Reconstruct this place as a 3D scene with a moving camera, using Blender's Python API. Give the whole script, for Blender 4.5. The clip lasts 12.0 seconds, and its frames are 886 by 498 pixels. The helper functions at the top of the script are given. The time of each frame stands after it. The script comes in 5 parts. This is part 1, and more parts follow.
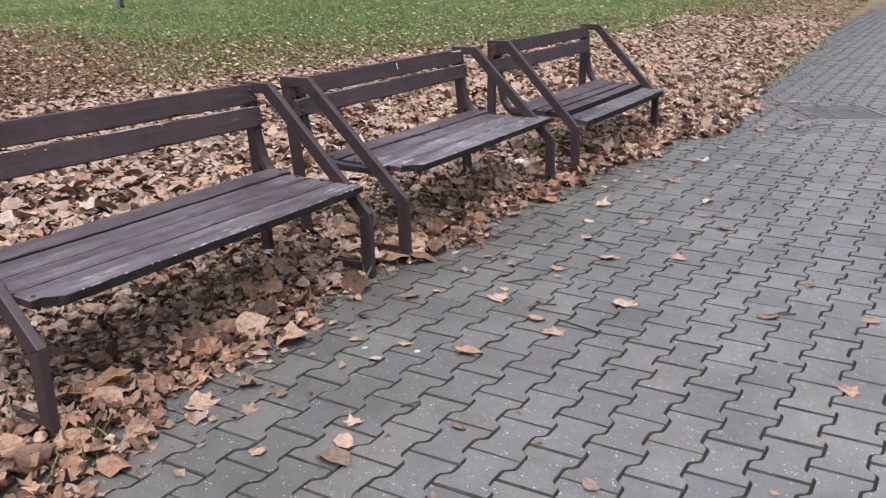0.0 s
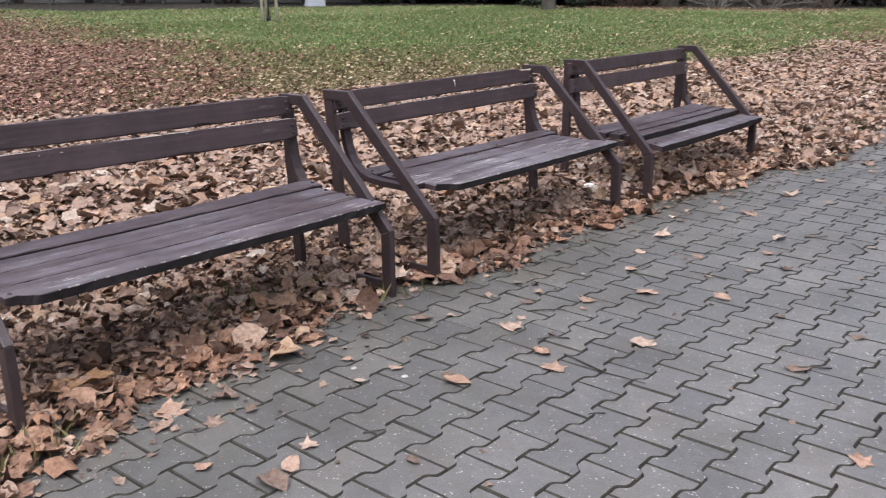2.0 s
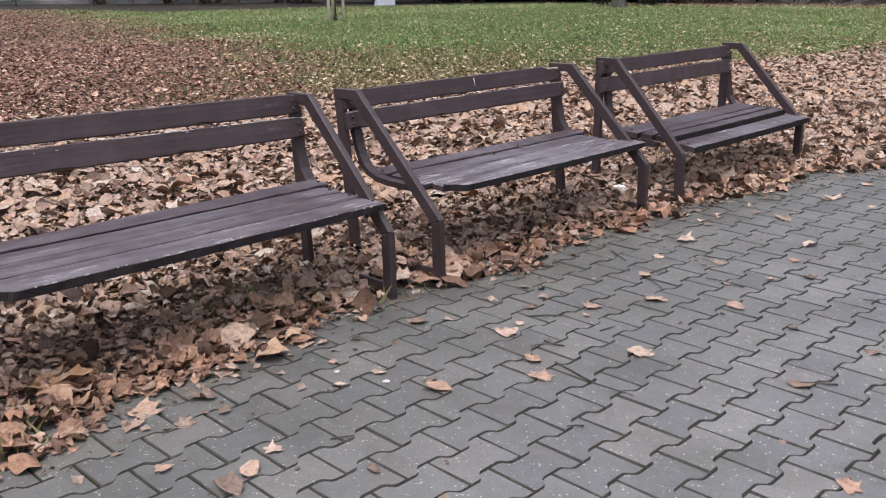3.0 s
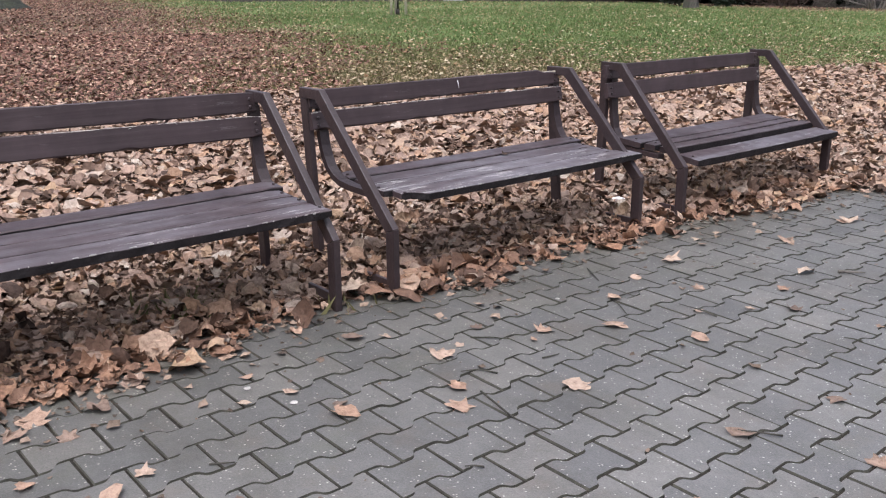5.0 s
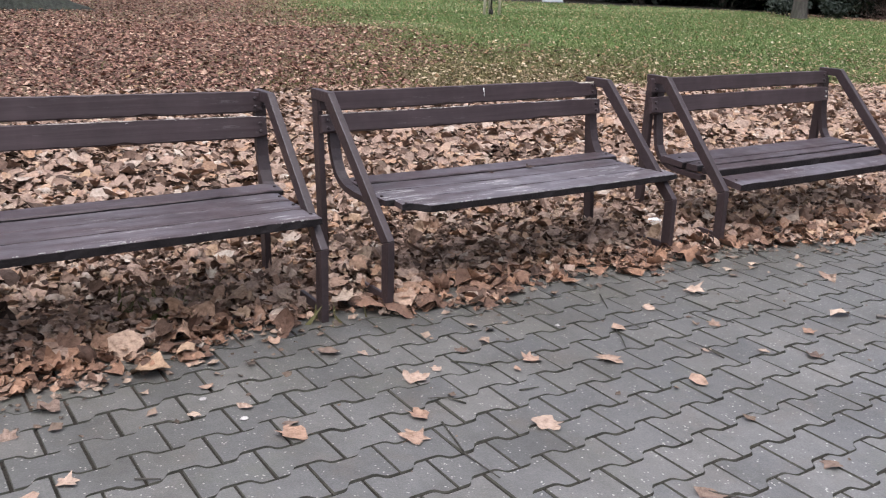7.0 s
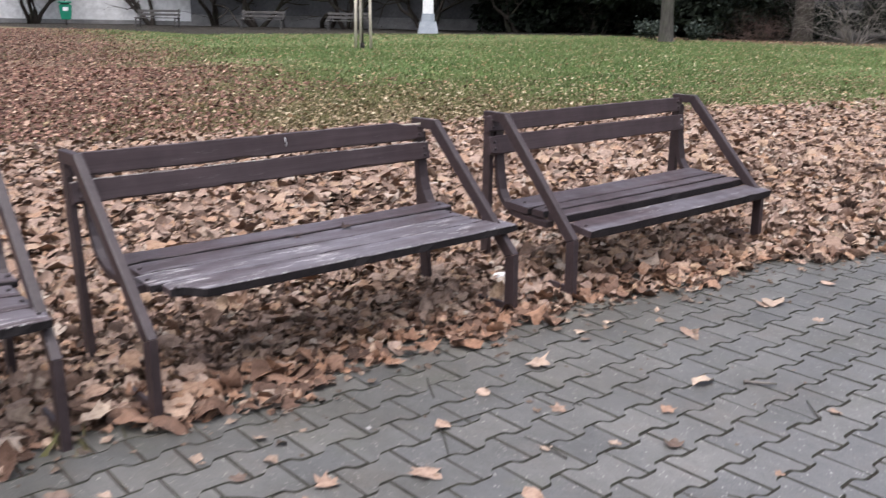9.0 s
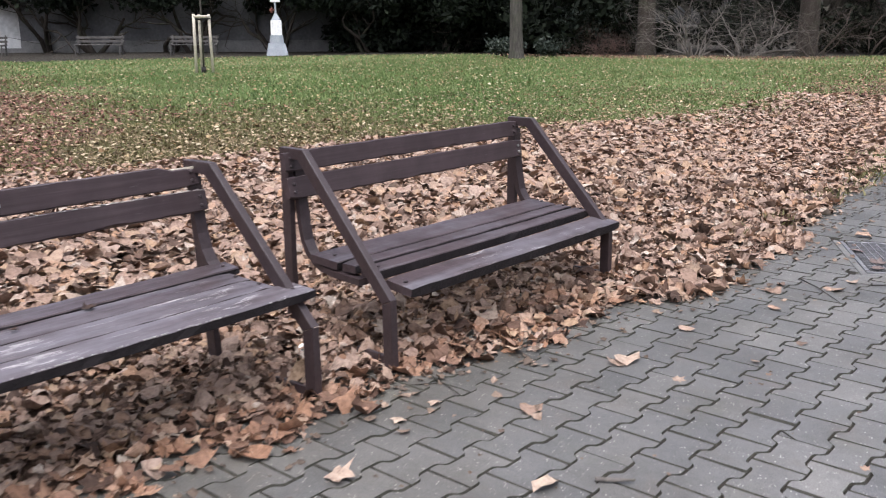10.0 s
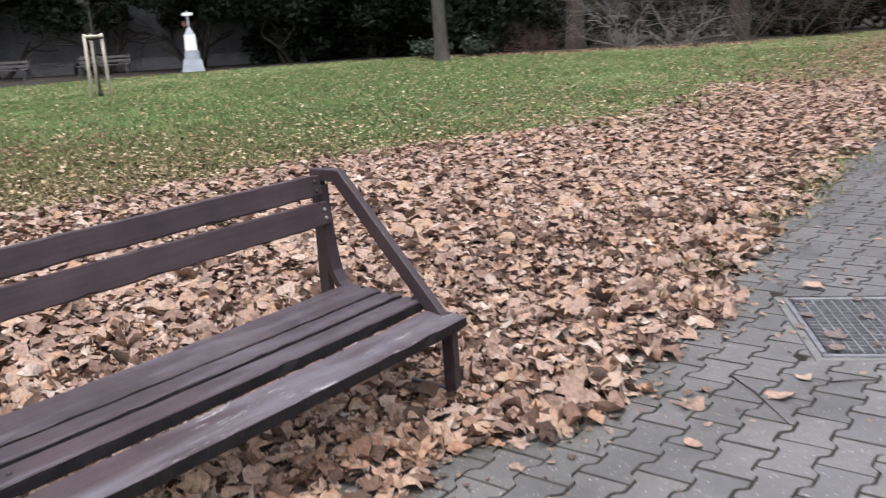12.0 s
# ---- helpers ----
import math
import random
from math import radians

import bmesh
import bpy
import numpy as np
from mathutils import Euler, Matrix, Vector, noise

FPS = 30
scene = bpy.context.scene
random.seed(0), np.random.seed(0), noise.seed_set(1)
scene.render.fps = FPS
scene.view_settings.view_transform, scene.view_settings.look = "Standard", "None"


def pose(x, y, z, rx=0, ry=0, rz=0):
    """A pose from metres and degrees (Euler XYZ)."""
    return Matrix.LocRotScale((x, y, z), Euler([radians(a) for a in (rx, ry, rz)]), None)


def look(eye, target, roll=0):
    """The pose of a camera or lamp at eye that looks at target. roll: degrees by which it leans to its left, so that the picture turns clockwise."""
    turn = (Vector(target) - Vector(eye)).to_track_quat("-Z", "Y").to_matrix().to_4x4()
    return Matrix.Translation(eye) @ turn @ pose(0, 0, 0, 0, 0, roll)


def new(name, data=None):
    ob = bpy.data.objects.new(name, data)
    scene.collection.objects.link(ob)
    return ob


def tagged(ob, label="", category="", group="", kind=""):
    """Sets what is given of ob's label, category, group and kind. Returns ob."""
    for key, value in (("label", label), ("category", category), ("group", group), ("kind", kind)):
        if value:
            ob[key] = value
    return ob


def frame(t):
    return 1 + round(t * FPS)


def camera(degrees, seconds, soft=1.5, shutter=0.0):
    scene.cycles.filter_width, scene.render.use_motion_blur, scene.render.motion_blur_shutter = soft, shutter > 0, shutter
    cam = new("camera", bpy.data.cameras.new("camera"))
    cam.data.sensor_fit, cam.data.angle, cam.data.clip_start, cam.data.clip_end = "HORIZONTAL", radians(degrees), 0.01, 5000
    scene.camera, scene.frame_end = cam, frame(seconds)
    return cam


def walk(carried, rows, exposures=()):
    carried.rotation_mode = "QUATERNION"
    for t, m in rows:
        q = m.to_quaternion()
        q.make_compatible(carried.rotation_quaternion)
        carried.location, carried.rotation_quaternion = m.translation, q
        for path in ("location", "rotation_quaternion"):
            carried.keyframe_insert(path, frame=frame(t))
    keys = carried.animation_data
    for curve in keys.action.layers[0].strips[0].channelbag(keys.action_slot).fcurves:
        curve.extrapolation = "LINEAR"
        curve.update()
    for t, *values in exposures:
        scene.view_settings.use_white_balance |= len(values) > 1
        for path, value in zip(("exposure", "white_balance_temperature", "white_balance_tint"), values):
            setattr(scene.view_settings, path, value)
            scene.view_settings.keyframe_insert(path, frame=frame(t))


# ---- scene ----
cam = camera(52.6, 12.0, 1.1, 0.4)
PATH = [
    (0, (-0.025, 0.253, 1.406), (-1.006, 1.88, 0.782), -0.6),
    (0.5, (0.133, 0.333, 1.405), (-0.959, 1.904, 0.823), -0.3),
    (1, (0.299, 0.418, 1.409), (-0.872, 1.94, 0.85), -0.5),
    (1.5, (0.33, 0.553, 1.377), (-0.837, 2.077, 0.816), -0.0),
    (2, (0.328, 0.663, 1.385), (-0.912, 2.119, 0.799), -0.0),
    (2.5, (0.395, 0.767, 1.39), (-0.911, 2.154, 0.781), -0.3),
    (2.7, (0.436, 0.843, 1.372), (-0.892, 2.213, 0.771), -0.5),
    (4.3, (0.694, 1.236, 1.386), (-0.742, 2.508, 0.825), 0.6),
    (4.5, (0.686, 1.317, 1.38), (-0.755, 2.584, 0.818), 0.6),
    (5, (0.676, 1.463, 1.379), (-0.783, 2.694, 0.782), 0.6),
    (5.5, (0.728, 1.641, 1.382), (-0.777, 2.806, 0.767), 0.3),
    (6, (0.793, 1.798, 1.397), (-0.809, 2.84, 0.806), 1.0),
    (6.5, (0.808, 1.873, 1.395), (-0.817, 2.884, 0.814), 1.8),
    (6.7, (0.793, 1.885, 1.404), (-0.814, 2.919, 0.813), 2.3),
    (8.3, (0.586, 2.164, 1.388), (-0.91, 3.343, 0.78), 0.3),
    (8.5, (0.529, 2.31, 1.381), (-0.956, 3.512, 0.79), 0.5),
    (9, (0.417, 2.619, 1.387), (-1.043, 3.879, 0.855), 0.8),
    (9.5, (0.198, 2.999, 1.396), (-1.145, 4.397, 0.902), 1.1),
    (10, (0.037, 3.377, 1.358), (-1.225, 4.849, 0.869), -0.2),
    (10.5, (-0.068, 3.758, 1.374), (-1.322, 5.228, 0.859), -0.5),
    (11, (-0.221, 4.181, 1.389), (-1.372, 5.736, 0.883), -0.6),
    (11.5, (-0.363, 4.629, 1.346), (-1.431, 6.248, 0.858), -2.5),
    (12, (-0.44, 5.015, 1.374), (-1.624, 6.551, 0.885), -3.4),
]
walk(cam, [(t, look(eye, target, roll)) for t, eye, target, roll in PATH], [(0.0, 0.91, 6120, 13), (2.0, 0.86, 6120, 13), (5.5, 0.88, 6120, 13), (6.5, 0.88, 6120, 13), (8.5, 0.92, 6120, 13), (10.0, 1.0, 6120, 13), (12.0, 1.03, 6120, 13)])


# ---- light ----
SUN_EL, SUN_AZ = 70.0, 155.0
world = bpy.data.worlds.new("overcast_sky")
scene.world = world
world.use_nodes = True
wn = world.node_tree.nodes
wn.clear()
sky = wn.new("ShaderNodeTexSky")
sky.sky_type = "NISHITA"
sky.sun_disc = False
sky.sun_elevation, sky.sun_rotation = radians(SUN_EL), radians(SUN_AZ)
sky.air_density, sky.dust_density, sky.ozone_density = 0.6, 6.0, 0.6
background = wn.new("ShaderNodeBackground")
background.inputs["Strength"].default_value = 0.145
world_out = wn.new("ShaderNodeOutputWorld")
cloud = wn.new("ShaderNodeHueSaturation")
cloud.inputs["Saturation"].default_value = 0.55
world.node_tree.links.new(sky.outputs[0], cloud.inputs["Color"])
world.node_tree.links.new(cloud.outputs[0], background.inputs[0])
world.node_tree.links.new(background.outputs[0], world_out.inputs[0])
sun_data = bpy.data.lights.new("sun", "SUN")
sun_data.energy, sun_data.angle, sun_data.color = 1.25, radians(110), (1.0, 0.98, 0.95)
sun = new("sun", sun_data)
az, el = radians(SUN_AZ), radians(SUN_EL)
sun.matrix_world = look((0, 0, 30), (-math.sin(az) * math.cos(el), -math.cos(az) * math.cos(el), 30 - math.sin(el)))


# ---- materials ----
class Shade:
    """A small builder for a principled material."""

    def __init__(self, name, rough=0.7, metal=0.0, spec=0.5):
        self.mat = bpy.data.materials.new(name)
        self.mat.use_nodes = True
        self.nodes, self.links = self.mat.node_tree.nodes, self.mat.node_tree.links
        self.bsdf = self.nodes["Principled BSDF"]
        self.bsdf.inputs["Roughness"].default_value = rough
        self.bsdf.inputs["Metallic"].default_value = metal
        self.bsdf.inputs["Specular IOR Level"].default_value = spec
        self.coord = self.nodes.new("ShaderNodeTexCoord").outputs["Object"]
        self.place = self.nodes.new("ShaderNodeNewGeometry")

    def stretched(self, scale, world_space=False):
        m = self.nodes.new("ShaderNodeMapping")
        m.inputs["Scale"].default_value = scale
        self.links.new(self.place.outputs["Position"] if world_space else self.coord, m.inputs["Vector"])
        return m.outputs[0]

    def noise(self, scale, detail=4.0, rough=0.6, vector=None, world_space=True):
        n = self.nodes.new("ShaderNodeTexNoise")
        n.inputs["Scale"].default_value, n.inputs["Detail"].default_value, n.inputs["Roughness"].default_value = scale, detail, rough
        self.links.new(vector or (self.place.outputs["Position"] if world_space else self.coord), n.inputs["Vector"])
        return n.outputs["Fac"]

    def cells(self, scale, feature="F1", out="Distance", world_space=True):
        n = self.nodes.new("ShaderNodeTexVoronoi")
        n.feature = feature
        n.inputs["Scale"].default_value = scale
        self.links.new(self.place.outputs["Position"] if world_space else self.coord, n.inputs["Vector"])
        return n.outputs[out]

    def ramp(self, fac, *stops, hard=False):
        r = self.nodes.new("ShaderNodeValToRGB")
        if hard:
            r.color_ramp.interpolation = "CONSTANT"
        e = r.color_ramp.elements
        while len(e) < len(stops):
            e.new(0.5)
        for slot, (pos, col) in zip(e, stops):
            slot.position = pos
            slot.color = (*col, 1) if isinstance(col, tuple) else (col, col, col, 1)
        self.links.new(fac, r.inputs[0])
        return r.outputs[0]

    def mix(self, fac, a, b, mode="MIX"):
        m = self.nodes.new("ShaderNodeMix")
        m.data_type, m.blend_type = "RGBA", mode
        for slot, value in ((m.inputs["Factor"], fac), (m.inputs[6], a), (m.inputs[7], b)):
            if isinstance(value, (int, float)):
                slot.default_value = value
            elif isinstance(value, tuple):
                slot.default_value = (*value, 1)
            else:
                self.links.new(value, slot)
        return m.outputs[2]

    def calc(self, op, a, b=0.0):
        m = self.nodes.new("ShaderNodeMath")
        m.operation = op
        for slot, value in zip(m.inputs, (a, b)):
            if isinstance(value, (int, float)):
                slot.default_value = value
            else:
                self.links.new(value, slot)
        return m.outputs[0]

    def attribute(self, name):
        n = self.nodes.new("ShaderNodeAttribute")
        n.attribute_name = name
        return n.outputs["Fac"]

    def island(self):
        return self.place.outputs["Random Per Island"]

    def object_random(self):
        return self.nodes.new("ShaderNodeObjectInfo").outputs["Random"]

    def any_random(self):
        return self.calc("FRACT", self.calc("ADD", self.island(), self.object_random()))

    def color(self, c):
        if isinstance(c, tuple):
            self.bsdf.inputs["Base Color"].default_value = (*c, 1)
        else:
            self.links.new(c, self.bsdf.inputs["Base Color"])
        return self

    def roughness(self, r):
        self.links.new(r, self.bsdf.inputs["Roughness"])
        return self

    def bump(self, height, strength=0.3, distance=0.01):
        b = self.nodes.new("ShaderNodeBump")
        b.inputs["Strength"].default_value, b.inputs["Distance"].default_value = strength, distance
        self.links.new(height, b.inputs["Height"])
        self.links.new(b.outputs[0], self.bsdf.inputs["Normal"])
        return self


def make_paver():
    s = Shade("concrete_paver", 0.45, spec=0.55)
    base = s.ramp(s.any_random(), (0.0, (0.110, 0.110, 0.111)), (0.5, (0.132, 0.131, 0.130)), (1.0, (0.156, 0.152, 0.147)))
    dirt = s.ramp(s.noise(2.3, 5, 0.62), (0.30, (0.66, 0.65, 0.61)), (0.52, (0.96, 0.96, 0.95)), (0.75, (1.16, 1.15, 1.12)))
    base = s.mix(1.0, base, dirt, "MULTIPLY")
    grain = s.noise(160, 3, 0.7)
    base = s.mix(1.0, base, s.ramp(grain, (0.25, 0.68), (0.5, 1.0), (0.75, 1.3)), "MULTIPLY")
    base = s.mix(1.0, base, s.ramp(s.noise(24, 4, 0.7), (0.3, 0.84), (0.7, 1.14)), "MULTIPLY")
    spots = s.calc("MULTIPLY", s.ramp(s.cells(75), (0.18, 1.0), (0.28, 0.0)), s.ramp(s.noise(30, 2), (0.53, 0.0), (0.60, 1.0)))
    base = s.mix(s.calc("MULTIPLY", spots, 0.9), base, (0.50, 0.49, 0.45))
    moss = s.calc("MULTIPLY", s.ramp(s.noise(3.1, 5, 0.7), (0.56, 0.0), (0.72, 1.0)), 0.18)
    base = s.mix(moss, base, (0.115, 0.130, 0.075))
    rusty = s.calc("MULTIPLY", s.ramp(s.noise(4.3, 6, 0.72), (0.54, 0.0), (0.68, 1.0)), 0.28)
    base = s.mix(rusty, base, (0.150, 0.118, 0.094))
    stain = s.calc("MULTIPLY", s.ramp(s.noise(6.0, 5, 0.75), (0.57, 0.0), (0.70, 1.0)), 0.6)
    base = s.mix(stain, base, (0.10, 0.095, 0.08))
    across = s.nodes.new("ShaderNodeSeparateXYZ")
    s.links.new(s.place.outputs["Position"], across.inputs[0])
    near_edge = s.calc("ADD", across.outputs[0], s.calc("MULTIPLY", s.noise(1.6, 5, 0.65), 1.6))
    # pavers get darker and slightly warmer towards the leaf edge
    edge_tone = s.ramp(s.calc("MULTIPLY", s.calc("ADD", near_edge, 3.0), 0.2), (0.26, 1.0), (0.64, 0.0))
    base = s.mix(edge_tone, base, s.mix(1.0, base, (0.675, 0.655, 0.60), "MULTIPLY"))
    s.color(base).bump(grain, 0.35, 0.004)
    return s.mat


def make_ground():
    s = Shade("lawn_and_soil", 0.95, spec=0.2)
    grass = s.ramp(s.noise(9, 6, 0.75), (0.3, (0.057, 0.087, 0.031)), (0.5, (0.113, 0.165, 0.057)), (0.72, (0.197, 0.221, 0.092)))
    dull = s.ramp(s.noise(9, 6, 0.75), (0.3, (0.050, 0.046, 0.022)), (0.5, (0.108, 0.100, 0.046)), (0.72, (0.190, 0.165, 0.080)))
    grass = s.mix(s.attribute("yellowed"), grass, dull)
    grass = s.mix(1.0, grass, s.ramp(s.noise(0.35, 3), (0.3, 0.75), (0.7, 1.25)), "MULTIPLY")
    litter = s.ramp(s.cells(24, "F1", "Color"), (0.1, (0.060, 0.036, 0.027)), (0.5, (0.150, 0.095, 0.070)), (0.9, (0.300, 0.200, 0.150)))
    soil = s.ramp(s.noise(14, 6, 0.7), (0.3, (0.018, 0.016, 0.013)), (0.7, (0.045, 0.039, 0.031)))
    c = s.mix(s.attribute("leaf_cover"), grass, litter)
    c = s.mix(s.attribute("bare_soil"), c, soil)
    s.color(c).bump(s.noise(40, 4, 0.8), 0.8, 0.03)
    return s.mat


def make_leaf(name, stops, rough=0.75):
    s = Shade(name, rough, spec=0.2)
    c = s.ramp(s.any_random(), *stops)
    mottled = s.ramp(s.noise(45, 4, 0.7), (0.3, (0.55, 0.51, 0.48)), (0.55, (1.0, 1.0, 1.0)), (0.8, (1.2, 1.17, 1.12)))
    s.color(s.mix(1.0, c, mottled, "MULTIPLY")).bump(s.noise(60, 4, 0.6), 0.8, 0.012)
    return s.mat


def make_grass():
    s = Shade("grass_blade", 0.6, spec=0.2)
    green = s.ramp(s.any_random(), (0.0, (0.050, 0.080, 0.028)), (0.4, (0.098, 0.158, 0.050)), (0.75, (0.148, 0.218, 0.078)), (1.0, (0.235, 0.262, 0.125)))
    olive = s.ramp(s.any_random(), (0.0, (0.078, 0.070, 0.032)), (0.4, (0.128, 0.118, 0.052)), (0.75, (0.180, 0.162, 0.078)), (1.0, (0.270, 0.232, 0.135)))
    c = s.mix(s.attribute("yellowed"), green, olive)
    patchy = s.ramp(s.noise(1.3, 4, 0.6), (0.3, (0.72, 0.75, 0.74)), (0.7, (1.22, 1.18, 1.12)))
    s.color(s.mix(1.0, c, patchy, "MULTIPLY"))
    return s.mat


def make_paint(name, worn, chipped=0.0):
    """Dark brown paint on wood; worn is how much of the top has weathered and shows a painted sky sheen, chipped how
    much of its edge is bare.
    """
    s = Shade(name, 0.42, spec=0.4)
    grain = s.noise(1.0, 4, 0.55, s.stretched((55, 2.0, 55)))
    base = s.ramp(grain, (0.25, (0.043, 0.0295, 0.0315)), (0.55, (0.054, 0.038, 0.041)), (0.85, (0.070, 0.050, 0.054)))
    base = s.mix(1.0, base, s.ramp(s.noise(5, 4), (0.3, 0.75), (0.7, 1.2)), "MULTIPLY")
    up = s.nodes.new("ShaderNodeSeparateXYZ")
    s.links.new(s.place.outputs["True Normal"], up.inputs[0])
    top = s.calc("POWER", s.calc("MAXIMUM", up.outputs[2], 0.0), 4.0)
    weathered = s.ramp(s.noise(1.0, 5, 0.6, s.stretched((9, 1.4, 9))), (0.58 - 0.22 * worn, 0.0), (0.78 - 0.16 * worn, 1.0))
    # grey-lilac on upward faces: worn paint plus sky sheen put into the colour
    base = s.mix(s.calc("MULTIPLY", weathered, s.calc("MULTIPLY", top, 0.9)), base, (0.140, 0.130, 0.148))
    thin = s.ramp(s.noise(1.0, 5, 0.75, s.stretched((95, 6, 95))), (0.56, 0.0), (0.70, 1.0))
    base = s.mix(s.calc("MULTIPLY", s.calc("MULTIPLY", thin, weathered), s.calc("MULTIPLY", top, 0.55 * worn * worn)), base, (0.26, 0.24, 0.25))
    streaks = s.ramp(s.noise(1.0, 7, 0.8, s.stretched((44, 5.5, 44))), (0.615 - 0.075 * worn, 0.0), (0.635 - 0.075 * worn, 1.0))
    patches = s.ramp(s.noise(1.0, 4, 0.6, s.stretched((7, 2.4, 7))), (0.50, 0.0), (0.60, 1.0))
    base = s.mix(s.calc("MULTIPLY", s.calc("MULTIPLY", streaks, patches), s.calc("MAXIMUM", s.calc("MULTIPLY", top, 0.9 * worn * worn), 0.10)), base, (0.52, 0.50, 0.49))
    if chipped:
        bare = s.ramp(s.noise(38, 5, 0.75), (0.50 - 0.06 * chipped, 0.0), (0.54 - 0.06 * chipped, 1.0))
        bare = s.calc("MULTIPLY", s.calc("MULTIPLY", bare, top), s.ramp(s.noise(3.3, 2), (0.40, 0.0), (0.50, 1.0)))
        base = s.mix(bare, base, (0.50, 0.46, 0.42))
    s.color(base).roughness(s.ramp(s.noise(9, 4), (0.3, 0.36), (0.7, 0.58))).bump(grain, 0.45, 0.003)
    return s.mat


def make_plain(name, dark, light, scale, rough, metal=0.0, grainy=0.3, spec=0.5):
    s = Shade(name, rough, metal, spec)
    n = s.noise(scale, 5, 0.65)
    c = s.ramp(n, (0.3, dark), (0.7, light))
    c = s.mix(1.0, c, s.ramp(s.noise(scale * 9, 3), (0.3, 0.82), (0.7, 1.15)), "MULTIPLY")
    s.color(c).bump(s.noise(scale * 6, 4), grainy, 0.01)
    return s.mat


def make_bark(name, dark, light):
    s = Shade(name, 0.95, spec=0.2)
    ridges = s.noise(1.0, 6, 0.7, s.stretched((14, 14, 2.2), True))
    c = s.ramp(ridges, (0.3, dark), (0.65, light))
    c = s.mix(s.ramp(s.noise(1.7, 3), (0.5, 0.0), (0.75, 0.6)), c, (0.060, 0.070, 0.040))
    s.color(c).bump(ridges, 0.9, 0.03)
    return s.mat


DRY = ((0.0, (0.057, 0.037, 0.029)), (0.10, (0.135, 0.086, 0.063)), (0.24, (0.337, 0.239, 0.191)), (0.36, (0.339, 0.209, 0.132)), (0.50, (0.359, 0.264, 0.212)), (0.62, (0.248, 0.170, 0.129)), (0.76, (0.361, 0.271, 0.220)), (0.86, (0.360, 0.247, 0.161)), (0.95, (0.386, 0.310, 0.256)), (1.0, (0.447, 0.384, 0.325)))
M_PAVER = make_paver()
M_GROUND = make_ground()
M_LEAF = make_leaf("dry_leaf", DRY)
M_LOOSE = make_leaf("dull_tan_leaf", ((0.0, (0.150, 0.108, 0.088)), (0.25, (0.262, 0.192, 0.152)), (0.5, (0.340, 0.222, 0.160)), (0.75, (0.395, 0.300, 0.238)), (1.0, (0.470, 0.375, 0.295))))
M_RED_BROWN = make_leaf("red_brown_leaf", ((0.0, (0.055, 0.033, 0.025)), (0.2, (0.130, 0.078, 0.056)), (0.45, (0.220, 0.132, 0.092)), (0.7, (0.290, 0.165, 0.105)), (0.9, (0.350, 0.225, 0.158)), (1.0, (0.43, 0.32, 0.245))), 0.6)
M_CRUMB = make_leaf("leaf_crumb", ((0.0, (0.085, 0.068, 0.056)), (0.5, (0.175, 0.130, 0.100)), (1.0, (0.330, 0.250, 0.195))))
M_OCHRE = make_leaf("ochre_leaf", ((0.0, (0.26, 0.150, 0.078)), (1.0, (0.34, 0.205, 0.112))))
M_RUST = make_leaf("rust_red_leaf", ((0.0, (0.20, 0.060, 0.025)), (1.0, (0.30, 0.095, 0.040))))
M_JOINT = make_plain("joint_dirt", (0.034, 0.034, 0.028), (0.098, 0.096, 0.076), 11, 0.95)
M_LEAF_FAR = make_leaf("dry_brown_leaf", ((0.0, (0.050, 0.028, 0.023)), (0.3, (0.130, 0.067, 0.053)), (0.6, (0.232, 0.124, 0.095)), (0.85, (0.345, 0.205, 0.151)), (1.0, (0.520, 0.378, 0.286))))
M_LEAF_MIX = make_leaf("olive_brown_leaf", ((0.0, (0.070, 0.052, 0.030)), (0.3, (0.165, 0.122, 0.070)), (0.6, (0.270, 0.210, 0.128)), (0.85, (0.390, 0.315, 0.205)), (1.0, (0.520, 0.450, 0.320))))
M_LEAF_LAWN = make_leaf("pale_leaf_on_grass", ((0.0, (0.177, 0.111, 0.061)), (0.35, (0.332, 0.221, 0.122)), (0.7, (0.420, 0.340, 0.195)), (1.0, (0.530, 0.480, 0.345))))
M_GRASS = make_grass()
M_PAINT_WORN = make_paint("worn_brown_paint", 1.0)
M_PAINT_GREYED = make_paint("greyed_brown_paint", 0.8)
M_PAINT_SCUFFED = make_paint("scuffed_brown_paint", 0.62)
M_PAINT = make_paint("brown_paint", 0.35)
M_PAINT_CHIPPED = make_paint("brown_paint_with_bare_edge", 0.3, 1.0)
M_STEEL = make_plain("brown_painted_steel", (0.028, 0.0185, 0.020), (0.046, 0.032, 0.0345), 6, 0.45)
M_BOLT = make_plain("dull_zinc", (0.30, 0.29, 0.28), (0.48, 0.47, 0.45), 40, 0.45, 0.8)
M_GRATE = make_plain("galvanised_grating", (0.20, 0.20, 0.21), (0.36, 0.36, 0.37), 20, 0.5, 0.7)
M_DARK = make_plain("near_black_matte", (0.010, 0.009, 0.008), (0.03, 0.026, 0.022), 12, 0.9)
M_BORDER = make_plain("old_concrete", (0.11, 0.11, 0.107), (0.165, 0.162, 0.155), 7, 0.85)
M_BARK = make_bark("grey_bark", (0.032, 0.030, 0.026), (0.095, 0.088, 0.077))
M_BARK_MOSS = make_bark("mossy_bark", (0.016, 0.018, 0.015), (0.062, 0.066, 0.056))
M_BARK_DARK = make_bark("dark_bark", (0.020, 0.016, 0.013), (0.060, 0.050, 0.042))
M_TWIG = make_bark("grey_twig", (0.085, 0.076, 0.070), (0.210, 0.190, 0.172))
M_TWIG_RED = make_bark("reddish_twig", (0.075, 0.050, 0.044), (0.17, 0.115, 0.10))
